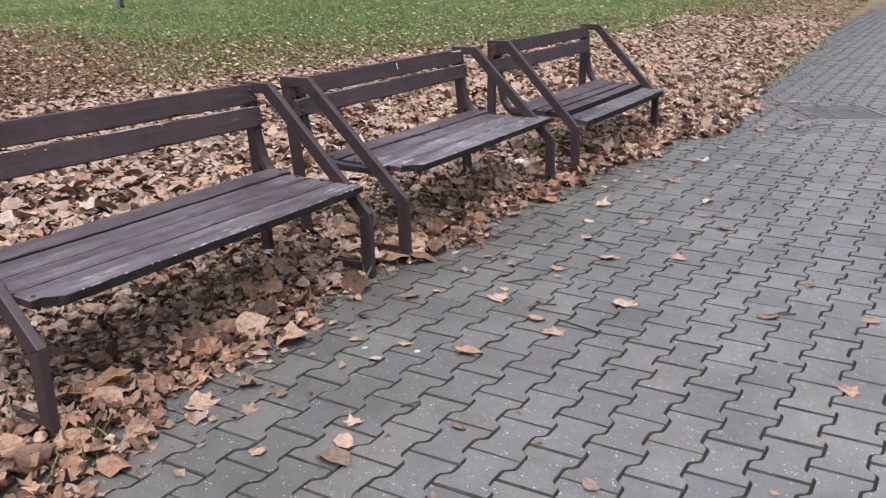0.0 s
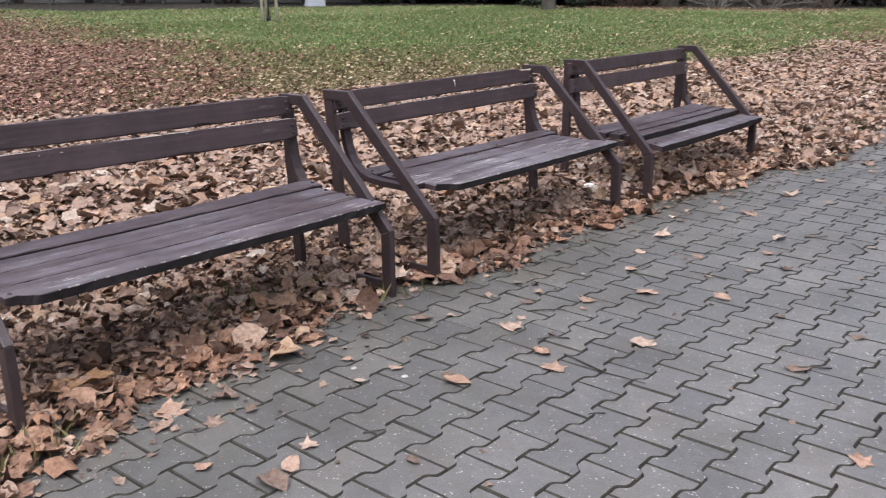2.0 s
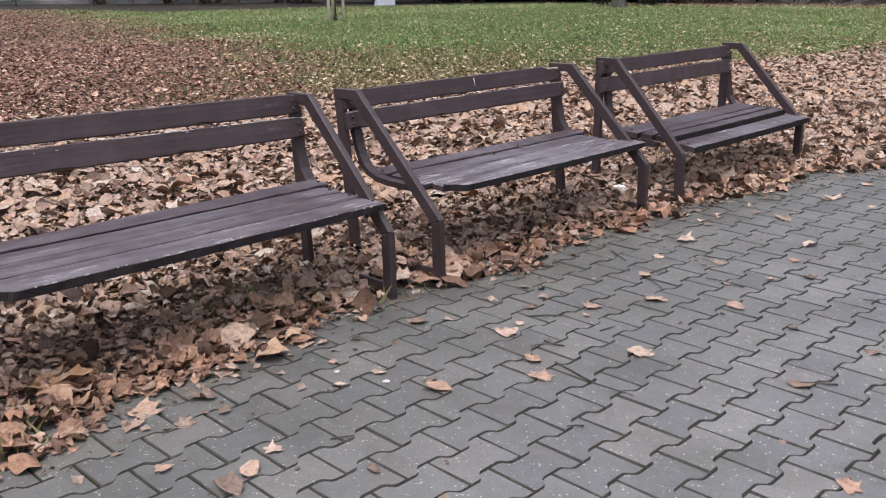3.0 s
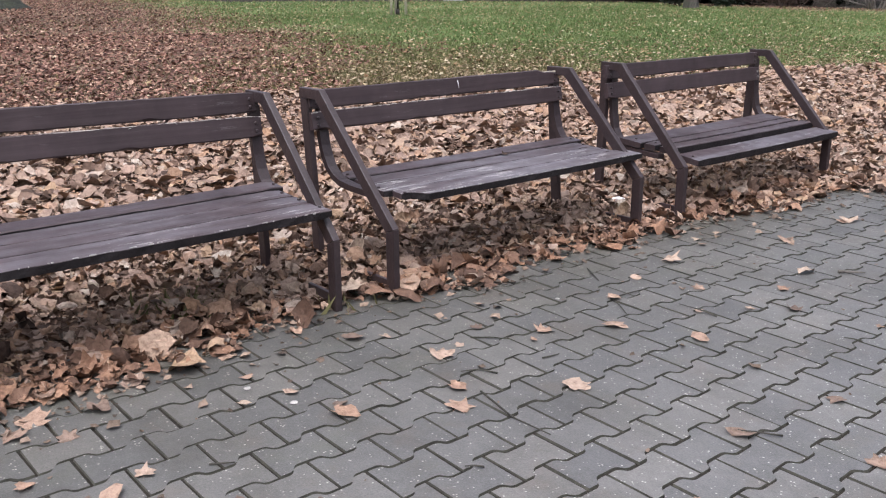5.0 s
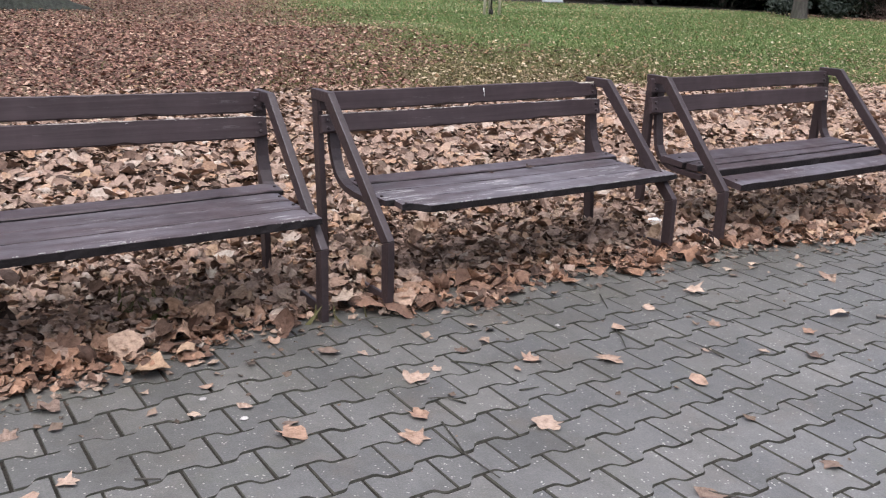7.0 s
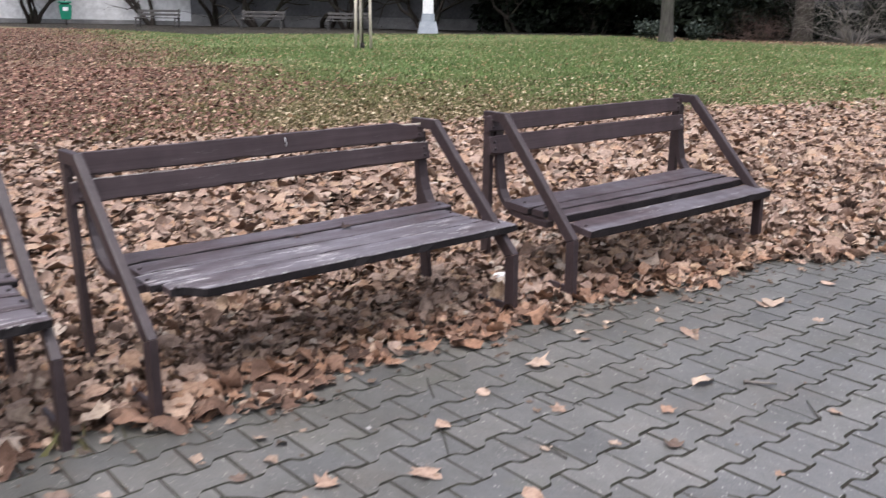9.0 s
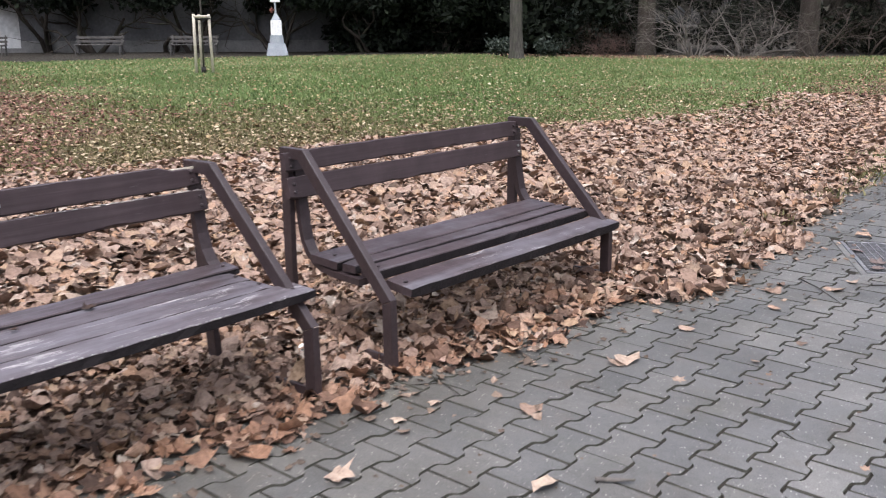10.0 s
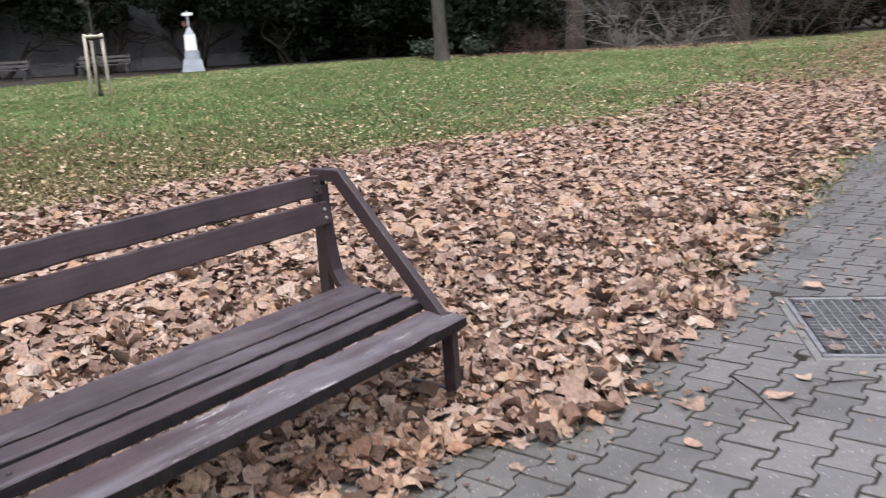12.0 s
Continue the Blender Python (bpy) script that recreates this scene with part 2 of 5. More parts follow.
M_TWIG_BROWN = make_bark("brown_twig", (0.045, 0.036, 0.031), (0.105, 0.084, 0.073))
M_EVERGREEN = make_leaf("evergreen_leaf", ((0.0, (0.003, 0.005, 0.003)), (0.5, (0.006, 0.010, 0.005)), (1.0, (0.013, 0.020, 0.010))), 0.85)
M_SHRUB = make_leaf("shrub_leaf", ((0.0, (0.012, 0.020, 0.015)), (0.5, (0.030, 0.042, 0.032)), (1.0, (0.082, 0.098, 0.080))), 0.6)
M_PLASTER = make_plain("white_plaster", (0.52, 0.52, 0.515), (0.69, 0.69, 0.685), 0.5, 0.9)
# dark grey carries the tree crowns' shade on the same wall
M_SHADED_WALL = make_plain("shaded_plaster", (0.085, 0.085, 0.089), (0.14, 0.14, 0.144), 0.9, 0.95)
M_PLINTH = make_plain("grey_plinth", (0.13, 0.127, 0.122), (0.22, 0.215, 0.21), 1.5, 0.9)
M_STONE = make_plain("pale_grey_stone", (0.25, 0.28, 0.31), (0.37, 0.40, 0.43), 3, 0.8)
M_MARBLE = make_plain("white_marble", (0.78, 0.78, 0.77), (0.9, 0.9, 0.89), 2, 0.5)
M_RED = make_plain("red_flowers", (0.10, 0.02, 0.016), (0.30, 0.13, 0.10), 30, 0.7)
M_STAKE = make_plain("bare_timber", (0.42, 0.37, 0.30), (0.60, 0.55, 0.46), 5, 0.8)
M_GREEN = make_plain("green_enamel", (0.004, 0.075, 0.048), (0.008, 0.11, 0.07), 3, 0.4)
M_BINGREEN = make_plain("bright_green_plastic", (0.010, 0.20, 0.115), (0.016, 0.26, 0.15), 3, 0.4)
M_WHITE = make_plain("white_paper", (0.72, 0.72, 0.72), (0.85, 0.85, 0.84), 20, 0.8)
M_CHIP = make_plain("bare_chipped_wood", (0.28, 0.265, 0.255), (0.50, 0.48, 0.46), 30, 0.8)
M_EDGE = make_plain("near_black_board_edge", (0.012, 0.010, 0.011), (0.024, 0.020, 0.021), 14, 0.75, 0.0, 0.5, 0.2)
M_GREYWOOD = make_plain("weathered_slat", (0.05, 0.046, 0.043), (0.10, 0.094, 0.088), 5, 0.8)


# ---- mesh helpers ----
def link_mesh(name, mesh, material, parent=None, label="", at=None):
    ob = new(name, mesh)
    if material and not mesh.materials:
        mesh.materials.append(material)
    if parent:
        ob.parent = parent
    if at is not None:
        ob.matrix_basis = at
    if label:
        tagged(ob, label=label)
    return ob


def part(name, bm, material, parent=None, label="", at=None):
    mesh = bpy.data.meshes.new(name)
    bm.normal_update()
    bm.to_mesh(mesh)
    bm.free()
    return link_mesh(name, mesh, material, parent, label, at)


def as_mesh(name, bm):
    mesh = bpy.data.meshes.new(name)
    bm.to_mesh(mesh)
    bm.free()
    return mesh


def raw_mesh(name, verts, tris, smooth=False):
    """A mesh from arrays of corners and of triangles."""
    mesh = bpy.data.meshes.new(name)
    verts, tris = np.asarray(verts, np.float32), np.asarray(tris, np.int32)
    mesh.vertices.add(len(verts))
    mesh.vertices.foreach_set("co", verts.ravel())
    mesh.loops.add(tris.size)
    mesh.loops.foreach_set("vertex_index", tris.ravel())
    mesh.polygons.add(len(tris))
    mesh.polygons.foreach_set("loop_start", np.arange(0, tris.size, 3, dtype=np.int32))
    mesh.polygons.foreach_set("loop_total", np.full(len(tris), 3, np.int32))
    mesh.polygons.foreach_set("use_smooth", np.full(len(tris), smooth))
    mesh.update(calc_edges=True)
    return mesh


def empty(name, at, **tags):
    ob = new(name)
    ob.empty_display_size = 0.1
    ob.matrix_basis = at
    return tagged(ob, **tags)


def box(bm, lo, hi, bevel=0.0):
    vs = [bm.verts.new((x, y, z)) for x in (lo[0], hi[0]) for y in (lo[1], hi[1]) for z in (lo[2], hi[2])]
    fs = [bm.faces.new([vs[i] for i in q]) for q in ((0, 1, 3, 2), (4, 6, 7, 5), (0, 4, 5, 1), (2, 3, 7, 6), (0, 2, 6, 4), (1, 5, 7, 3))]
    if bevel:
        edges = list({e for f in fs for e in f.edges})
        bmesh.ops.bevel(bm, geom=edges, offset=bevel, segments=2, affect="EDGES", profile=0.6)
    return bm


def extruded(outline, y0, y1, bevel=0.004):
    """A flat outline in x and z, given thickness along y."""
    bm = bmesh.new()
    a = [bm.verts.new((x, y0, z)) for x, z in outline]
    b = [bm.verts.new((x, y1, z)) for x, z in outline]
    bm.faces.new(a)
    bm.faces.new(b[::-1])
    for i in range(len(a)):
        j = (i + 1) % len(a)
        bm.faces.new((a[j], a[i], b[i], b[j]))
    bmesh.ops.recalc_face_normals(bm, faces=bm.faces[:])
    if bevel:
        bmesh.ops.bevel(bm, geom=bm.edges[:], offset=bevel, segments=2, affect="EDGES", profile=0.6)
    return bm


def strip(path, y0, y1, thick):
    """A bent flat bar that follows a path in x and z."""
    outer, inner = [], []
    for i, (x, z) in enumerate(path):
        (xa, za), (xb, zb) = path[max(i - 1, 0)], path[min(i + 1, len(path) - 1)]
        d = math.hypot(xb - xa, zb - za)
        nx, nz = -(zb - za) / d * thick / 2, (xb - xa) / d * thick / 2
        outer.append((x + nx, z + nz))
        inner.append((x - nx, z - nz))
    bm = bmesh.new()
    rows = [[bm.verts.new((x, y, z)) for x, z in side] for side in (outer, inner) for y in (y0, y1)]
    o0, o1, i0, i1 = rows
    for k in range(len(path) - 1):
        for a, b in ((o0, o1), (o1, i1), (i1, i0), (i0, o0)):
            bm.faces.new((a[k], a[k + 1], b[k + 1], b[k]))
    bm.faces.new((o0[0], o1[0], i1[0], i0[0]))
    bm.faces.new((o0[-1], i0[-1], i1[-1], o1[-1]))
    bmesh.ops.recalc_face_normals(bm, faces=bm.faces[:])
    return bm


def tube(bm, path, radii, sides=8, cap=True):
    rings = []
    for i, p in enumerate(path):
        d = (Vector(path[min(i + 1, len(path) - 1)]) - Vector(path[max(i - 1, 0)])).normalized()
        side = d.orthogonal().normalized()
        other = d.cross(side)
        rings.append([bm.verts.new(Vector(p) + radii[i] * (math.cos(a) * side + math.sin(a) * other)) for a in np.arange(sides) * math.tau / sides])
    for lo, hi in zip(rings, rings[1:]):
        best = min(range(sides), key=lambda k: (hi[k].co - lo[0].co).length)
        for k in range(sides):
            f = bm.faces.new((lo[k], lo[(k + 1) % sides], hi[(k + 1 + best) % sides], hi[(k + best) % sides]))
            f.smooth = True
    if cap:
        bm.faces.new(rings[0][::-1])
        bm.faces.new(rings[-1])
    return bm


def smooth(a, b, x):
    t = np.clip((x - a) / (b - a), 0, 1)
    return t * t * (3 - 2 * t)


# ---- where leaves lie ----
def path_edge(y):
    """The ragged edge of the leaves on the paving."""
    e = np.interp(y, [-3, 1.0, 1.8, 2.13, 2.5, 2.78, 3.14, 3.5, 3.9, 5.3, 6.2, 7.0, 7.6, 9.0, 10.1, 13.2, 17, 23, 32, 45], [-1.95, -1.95, -2.0, -2.12, -2.13, -2.22, -2.26, -2.26, -2.16, -2.16, -2.05, -1.98, -1.76, -1.78, -1.98, -2.25, -2.4, -2.8, -3.3, -4.0])
    return e + 0.05 * np.sin(y * 5.1) + 0.035 * np.sin(y * 13.7 + 1)


def strip_back(y):
    return np.interp(y, [-5, 4, 6, 9, 11, 13, 15, 17, 21, 23, 31, 45], [-8.2, -8.0, -7.8, -7.0, -6.9, -6.3, -5.4, -5.2, -5.6, -5.8, -6.6, -7.5])


def lawn_reach(x, y):
    """How far a place lies beyond the far edge of the lawn."""
    b = np.degrees(np.arctan2(-x, y - 4))
    return np.hypot(x, y - 4) - np.interp(b, [0, 4, 13.4, 19.4, 29, 39, 52, 66, 72, 82, 100], [70, 60, 41, 37.8, 38.2, 40.2, 38.7, 36.5, 43, 52, 60])


def wobble(x, y):
    return 0.5 * np.sin(x * 1.3 + 0.7 * y) + 0.35 * np.sin(2.7 * y - 0.9 * x + 2) + 0.25 * np.sin(4.1 * x + 3.3 * y)


def under_trees(x, y):
    """How thickly the brown leaves of the large trees lie."""
    reach = np.interp(-x, [7, 9.5, 11.3, 13, 16.7, 20, 28, 40], [6.2, 7.2, 8.5, 9.5, 10.8, 11.8, 13.7, 16])
    return smooth(3.4, -2.6, y - reach + 0.9 * wobble(x, y)) * smooth(-6.5, -8.5, x) * 0.85


def yellowed(x, y):
    """Where the grass is thin and dull beside the leaves."""
    beside = np.exp(-np.clip(strip_back(y) - x, 0, 50) / 9.0) * np.interp(y, [11, 15], [1.0, 0.12])
    return np.clip(beside + 0.8 * under_trees(x, y) + 0.18 * wobble(0.9 * x, 0.9 * y), 0, 1)


def leaf_density(x, y):
    w = wobble(x, y)
    back = strip_back(y)
    band = smooth(-2.2, 0.9, x - back + 0.6 * w) * smooth(0.0, 0.14, path_edge(y) - x) * np.interp(y, [9, 14, 22], [1.0, 0.88, 0.62])
    under_tree = under_trees(x, y)
    mixed = 0.62 * np.exp(-np.clip(back - x, 0, 50) / 4.6) * (x < back + 0.7) * np.interp(y, [10, 14, 24], [1.0, 0.55, 0.3])
    bearing = np.degrees(np.arctan2(-x, y - 4))
    border = 0.6 * smooth(-4.8, -1.0, lawn_reach(x, y) + 0.8 * w) * smooth(15, 20, bearing) * smooth(40, 34, bearing)
    return np.clip(np.maximum.reduce([band, under_tree, mixed, border, 0.045 + 0 * x]), 0, 1) * (x < path_edge(y))


# ---- ground ----
GRATE = pose(-1.14, 9.07, 0, 0, 0, 28)


def build_ground():
    xs = np.unique(np.concatenate([np.linspace(-400, -60, 12), np.arange(-60, -12, 0.8), np.arange(-12, 4, 0.25), np.arange(-1.75, -0.5, 0.05), np.arange(4, 30, 2), np.linspace(30, 400, 12)]))
    ys = np.unique(np.concatenate([np.linspace(-400, -12, 12), np.arange(-12, -2, 1), np.arange(-2, 20, 0.25), np.arange(8.45, 9.7, 0.05), np.arange(20, 60, 0.8), np.linspace(60, 500, 14)]))
    gx, gy = np.meshgrid(xs, ys, indexing="ij")
    lawn = smooth(-3.2, -6, gx)
    gz = -0.0070 - 0.0060 * smooth(-2.1, -2.4, gx) + lawn * 0.03 * wobble(gx * 0.35, gy * 0.35)
    q = np.array(GRATE.inverted())
    gz = np.where(np.maximum(np.abs(q[0, 0] * gx + q[0, 1] * gy + q[0, 3]), np.abs(q[1, 0] * gx + q[1, 1] * gy + q[1, 3])) < 0.40, -0.16, gz)
    n, m = gx.shape
    idx = np.arange(n * m).reshape(n, m)
    a, b, c, d = idx[:-1, :-1].ravel(), idx[1:, :-1].ravel(), idx[1:, 1:].ravel(), idx[:-1, 1:].ravel()
    mesh = raw_mesh("ground", np.stack([gx.ravel(), gy.ravel(), gz.ravel()], 1), np.concatenate([np.stack([a, b, c], 1), np.stack([a, c, d], 1)]), True)
    cover = leaf_density(gx, gy)
    cover = np.maximum(cover, smooth(-3.6, -2.6, gx) * (gx < 3.2))
    soil = np.maximum(smooth(-0.3, 0.6, lawn_reach(gx, gy)) * (gx < 0) * (gy > 4), smooth(-2.35, -2.15, gx) * (gx < 2.6))
    for name, values in (("leaf_cover", cover), ("bare_soil", soil), ("yellowed", yellowed(gx, gy))):
        at = mesh.attributes.new(name, "FLOAT", "POINT")
        at.data.foreach_set("value", values.ravel().astype(np.float32))
    ob = link_mesh("ground", mesh, M_GROUND)
    return tagged(ob, "park lawn with bare soil under the leaves", "ground", kind="structure")


build_ground()


# ---- benches ----
BENCH_REAR = -3.035


def side_frame(parent, y, seat_drop, turn, inward, lean=0.0, inset=0.0, lift=0.0):
    """One painted steel end of a bench: an arm that bends into the front leg, a rear post and a curved bracket."""
    w = 0.034
    here = pose(0, y, 0, 0, 0, turn)
    arm = part("side_frame", extruded([(0, 0.838), (0.174, 0.842), (0.737, 0.30), (0.681, 0.276), (0.139, 0.793), (0, 0.790)], 0, w), M_STEEL, parent, "brown painted steel arm", here)
    part("front_leg", extruded([(0.737, 0.2985), (0.744, -0.02), (0.687, -0.02), (0.681, 0.2745)], 0.001, w - 0.001), M_STEEL, arm)
    part("rear_post", extruded([(0.001, 0.789), (0.060, 0.789), (0.060 + lean, -0.02), (0.001 + lean, -0.02)], 0.003, w - 0.003), M_STEEL, arm)
    part("foot_bar", extruded([(0.50, 0.015), (0.686, 0.020), (0.686, 0.058), (0.50, 0.052)], 0.008, w - 0.008), M_STEEL, arm)
    d = seat_drop + 0.007 - lift
    bend = [(0.058, 0.775), (0.061, 0.70), (0.070, 0.625), (0.084, 0.555 - d / 2), (0.106, 0.495 - d), (0.138, 0.447 - d), (0.180, 0.415 - d), (0.235, 0.394 - d), (0.32, 0.386 - d), (0.45, 0.385 - d), (0.50, 0.385 - d)]
    near, far = (0.002 + inset, w + 0.018 + inset) if inward > 0 else (-0.020 - inset, w - 0.002 - inset)
    part("seat_bracket", strip(bend, near, far, 0.028), M_STEEL, arm)
    return arm


def plank(name, parent, material, y0, y1, u, z, wide, thick, tilt, seed, sag=0.0, chips=True, edge=0.005, broken=0.0, notch=(0.0, 0.1), black_edge=False, rise=0.0):
    """A painted board along y, with slightly uneven edges and a little sag; rise lifts its near end; notch is the depth and reach of a broken corner."""
    rng = random.Random(seed)
    bm = bmesh.new()
    stops = [y0 + (y1 - y0) * i / 30 for i in range(31)]
    if notch[0]:
        stops = sorted([s for s in stops if s == y0 or s > y0 + notch[1] * 1.3] + [y0 + notch[1] * q for q in (0.25, 0.5, 0.7, 0.85, 1.0, 1.15)])
    ring = []
    for i, y in enumerate(stops):
        f = (y - y0) / (y1 - y0)
        lift, up = -sag * 4 * f * (1 - f), rise * (1 - f)
        j = [rng.uniform(-1, 1) * 0.0014 for _ in range(8)]
        nick = 0.009 * rng.random() ** 5 if chips else 0.0
        end = 0.004 if i in (0, len(stops) - 1) else 0.0
        a, b, r = wide / 2 - end, thick / 2 - end, edge
        front = a - (notch[0] * (1.0 - float(smooth(0.45, 1.15, (y - y0) / notch[1]))) if notch[0] else 0.0)
        prof = [(-a, -b + r), (-a + r, -b), (front - r, -b), (front, -b + r), (front + j[0] - nick, b - r), (front - r + j[1] - nick, b + j[2] / 2), (-a + r + j[3], b + j[4] / 2), (-a + j[5], b - r)]
        gone = 0.016 * rng.uniform(0.7, 1.2) if y1 - y < broken else 0.0
        ring.append([bm.verts.new(((p + gone if p < 0 and gone else p) - up, y, q + lift)) for p, q in prof])
    for lo, hi in zip(ring, ring[1:]):
        for k in range(8):
            # black_edge makes the underside and front edge near black
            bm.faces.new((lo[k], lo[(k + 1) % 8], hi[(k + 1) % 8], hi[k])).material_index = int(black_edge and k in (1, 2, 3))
    bm.faces.new(ring[0])
    bm.faces.new(ring[-1][::-1])
    bmesh.ops.recalc_face_normals(bm, faces=bm.faces[:])
    ob = part(name, bm, material, parent, at=pose(u, 0, z, 0, tilt, 0))
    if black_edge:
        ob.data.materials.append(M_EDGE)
    return ob


def chips(parent, y0, y1, count, seed, edge_x, edge_z, deep_x, deep_z):
    """Bare spots where the paint has come off along one edge of a board."""
    rng = random.Random(seed)
    bm = bmesh.new()
    for _ in range(count):
        y = rng.uniform(y0 + 0.03, y1 - 0.03)
        size = rng.uniform(0.0015, 0.005) + 0.022 * rng.random() ** 5
        dx, dz = deep_x * rng.uniform(0.25, 1.0), deep_z * rng.uniform(0.25, 1.0)
        lift = 0.0009
        xs, zs = sorted((edge_x + math.copysign(lift, edge_x), edge_x - math.copysign(dx, edge_x))), sorted((edge_z + math.copysign(lift, edge_z), edge_z - math.copysign(dz, edge_z)))
        box(bm, (xs[0], y - size / 2, zs[0]), (xs[1], y + size / 2, zs[1]))
    tagged(part("bare_edge", bm, M_CHIP, parent), "pale bare wood along a chipped edge", kind="stuff")


def bolt(parent, x, y, z, bright=False):
    bm = bmesh.new()
    tube(bm, [(0, 0, -0.002), (0, 0, 0.003), (0, 0, 0.005)], [0.008, 0.008, 0.004], 8)
    part("bolt", bm, M_BOLT if bright else M_STEEL, parent, "small bright bolt head" if bright else "", pose(x, y, z))


def bench(y_left, y_right, label, seats, backs, seat_z, dx=0.0, top_shift=0.0, thick=0.032, bright_bolts=False, turn=0.0, broken_top=0.0, notch=(0.0, 0.1), chipped=0, lean=0.0, inset=(0.0, 0.0), rise=0.0):
    """seats: for each board the reach along y at both ends, its middle and width across, height, tilt, paint."""
    ob = empty("park_bench", pose(BENCH_REAR + dx, 0, top_shift), label=label, category="bench", group="benches beside the path")
    drop = 0.425 - seat_z
    side_frame(ob, y_left, drop, turn, 1, lean, inset[0], 0.022 if inset[0] > 0.04 else 0.0)
    side_frame(ob, y_right, drop, turn, -1, lean, inset[1])
    for k, (y0, y1, u, wide, z, tilt, mat) in enumerate(seats):
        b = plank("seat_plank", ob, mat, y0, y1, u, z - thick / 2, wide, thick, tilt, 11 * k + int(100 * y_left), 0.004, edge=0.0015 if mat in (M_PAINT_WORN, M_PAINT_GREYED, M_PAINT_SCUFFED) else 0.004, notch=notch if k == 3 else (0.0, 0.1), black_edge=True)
        if k == 3 and chipped:
            chips(b, y0 + notch[1] * 1.3, y1, chipped, 31 * k + int(10 * y_left), wide / 2, thick / 2, 0.005, 0.004)
        for yy in (y_left + 0.06, y_right + 0.015):
            bolt(b, 0.0, min(max(yy, y0 + 0.02), y1 - 0.02), thick / 2)
    for k, (y0, y1, u, z, tall, mat) in enumerate(backs):
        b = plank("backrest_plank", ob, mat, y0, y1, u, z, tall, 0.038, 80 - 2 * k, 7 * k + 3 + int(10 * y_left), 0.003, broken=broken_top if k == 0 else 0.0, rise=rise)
        if broken_top and k == 0:
            part("bare_wood", box(bmesh.new(), (-tall / 2 + 0.011, y1 - broken_top, -0.012), (-tall / 2 + 0.0205, y1 - 0.006, 0.014), 0.002), M_STAKE, b, "pale bare wood where the board split")
            for q, r in ((y0 + 0.92, 0.0024),):
                part("dropping", tube(bmesh.new(), [(-0.02 + 1.5 * (r - 0.007), q, 0.0185), (0.0, q + 0.002, 0.0205), (0.012, q + 0.003, 0.0185)], [0.002, r * 0.5, 0.002], 6), M_WHITE, b, "small white bird dropping")
        if k == 1 and chipped:
            chips(b, y0, y1, chipped // 5 if chipped < 50 else 46, 5 + int(10 * y_left), -tall / 2, 0.0175, 0.003, 0.012)
        for yy in (y0 + 0.03, y1 - 0.03):
            bolt(b, -0.015, yy, 0.019, bright_bolts and k == 1 and yy > y1 - 0.1)
            bolt(b, 0.02, yy, 0.019, bright_bolts and k == 1 and yy > y1 - 0.1)
    return ob


bench(1.73, 3.41, "brown bench with worn paint on leaf-covered ground", [
    (1.755, 3.44, 0.201, 0.104, 0.437, 5, M_PAINT), (1.765, 3.405, 0.334, 0.138, 0.426, 0, M_PAINT_SCUFFED),
    (1.775, 3.405, 0.4765, 0.1462, 0.425, 0, M_PAINT_SCUFFED), (1.765, 3.412, 0.626, 0.142, 0.423, 2, M_PAINT_GREYED)],
    [(1.74, 3.415, 0.066, 0.789, 0.093, M_PAINT), (1.74, 3.43, 0.086, 0.682, 0.098, M_PAINT_CHIPPED)], 0.425, 0.0, 0.008, turn=-2.0, notch=(0.045, 0.075), chipped=40, lean=0.06, rise=0.028)
bench(3.69, 5.38, "brown bench with scratched seat and split top board", [
    (3.80, 5.44, 0.201, 0.104, 0.435, 5, M_PAINT), (3.815, 5.375, 0.334, 0.138, 0.425, 0, M_PAINT_SCUFFED),
    (3.785, 5.375, 0.4765, 0.1462, 0.424, 0, M_PAINT_WORN), (3.825, 5.455, 0.619, 0.136, 0.422, 2, M_PAINT_WORN)],
    [(3.70, 5.395, 0.062, 0.783, 0.090, M_PAINT), (3.70, 5.415, 0.082, 0.683, 0.090, M_PAINT_CHIPPED)], 0.425, broken_top=0.13, notch=(0.06, 0.095), chipped=70, lean=0.085, inset=(0.055, 0.0))
bench(5.865, 7.53, "brown bench with four boards, front one sunken", [
    (5.865, 7.52, 0.268, 0.168, 0.385, 3, M_PAINT), (5.87, 7.51, 0.417, 0.090, 0.382, 0, M_PAINT),
    (5.87, 7.505, 0.533, 0.100, 0.380, 0, M_PAINT), (5.885, 7.515, 0.686, 0.150, 0.343, 6, M_PAINT_GREYED)],
    [(5.83, 7.51, 0.064, 0.778, 0.088, M_PAINT), (5.83, 7.53, 0.084, 0.666, 0.098, M_PAINT)], 0.367, 0.0, 0.0, 0.042, True, -6.0, inset=(0.03, 0.0))


# ---- drain grating set in the paving ----


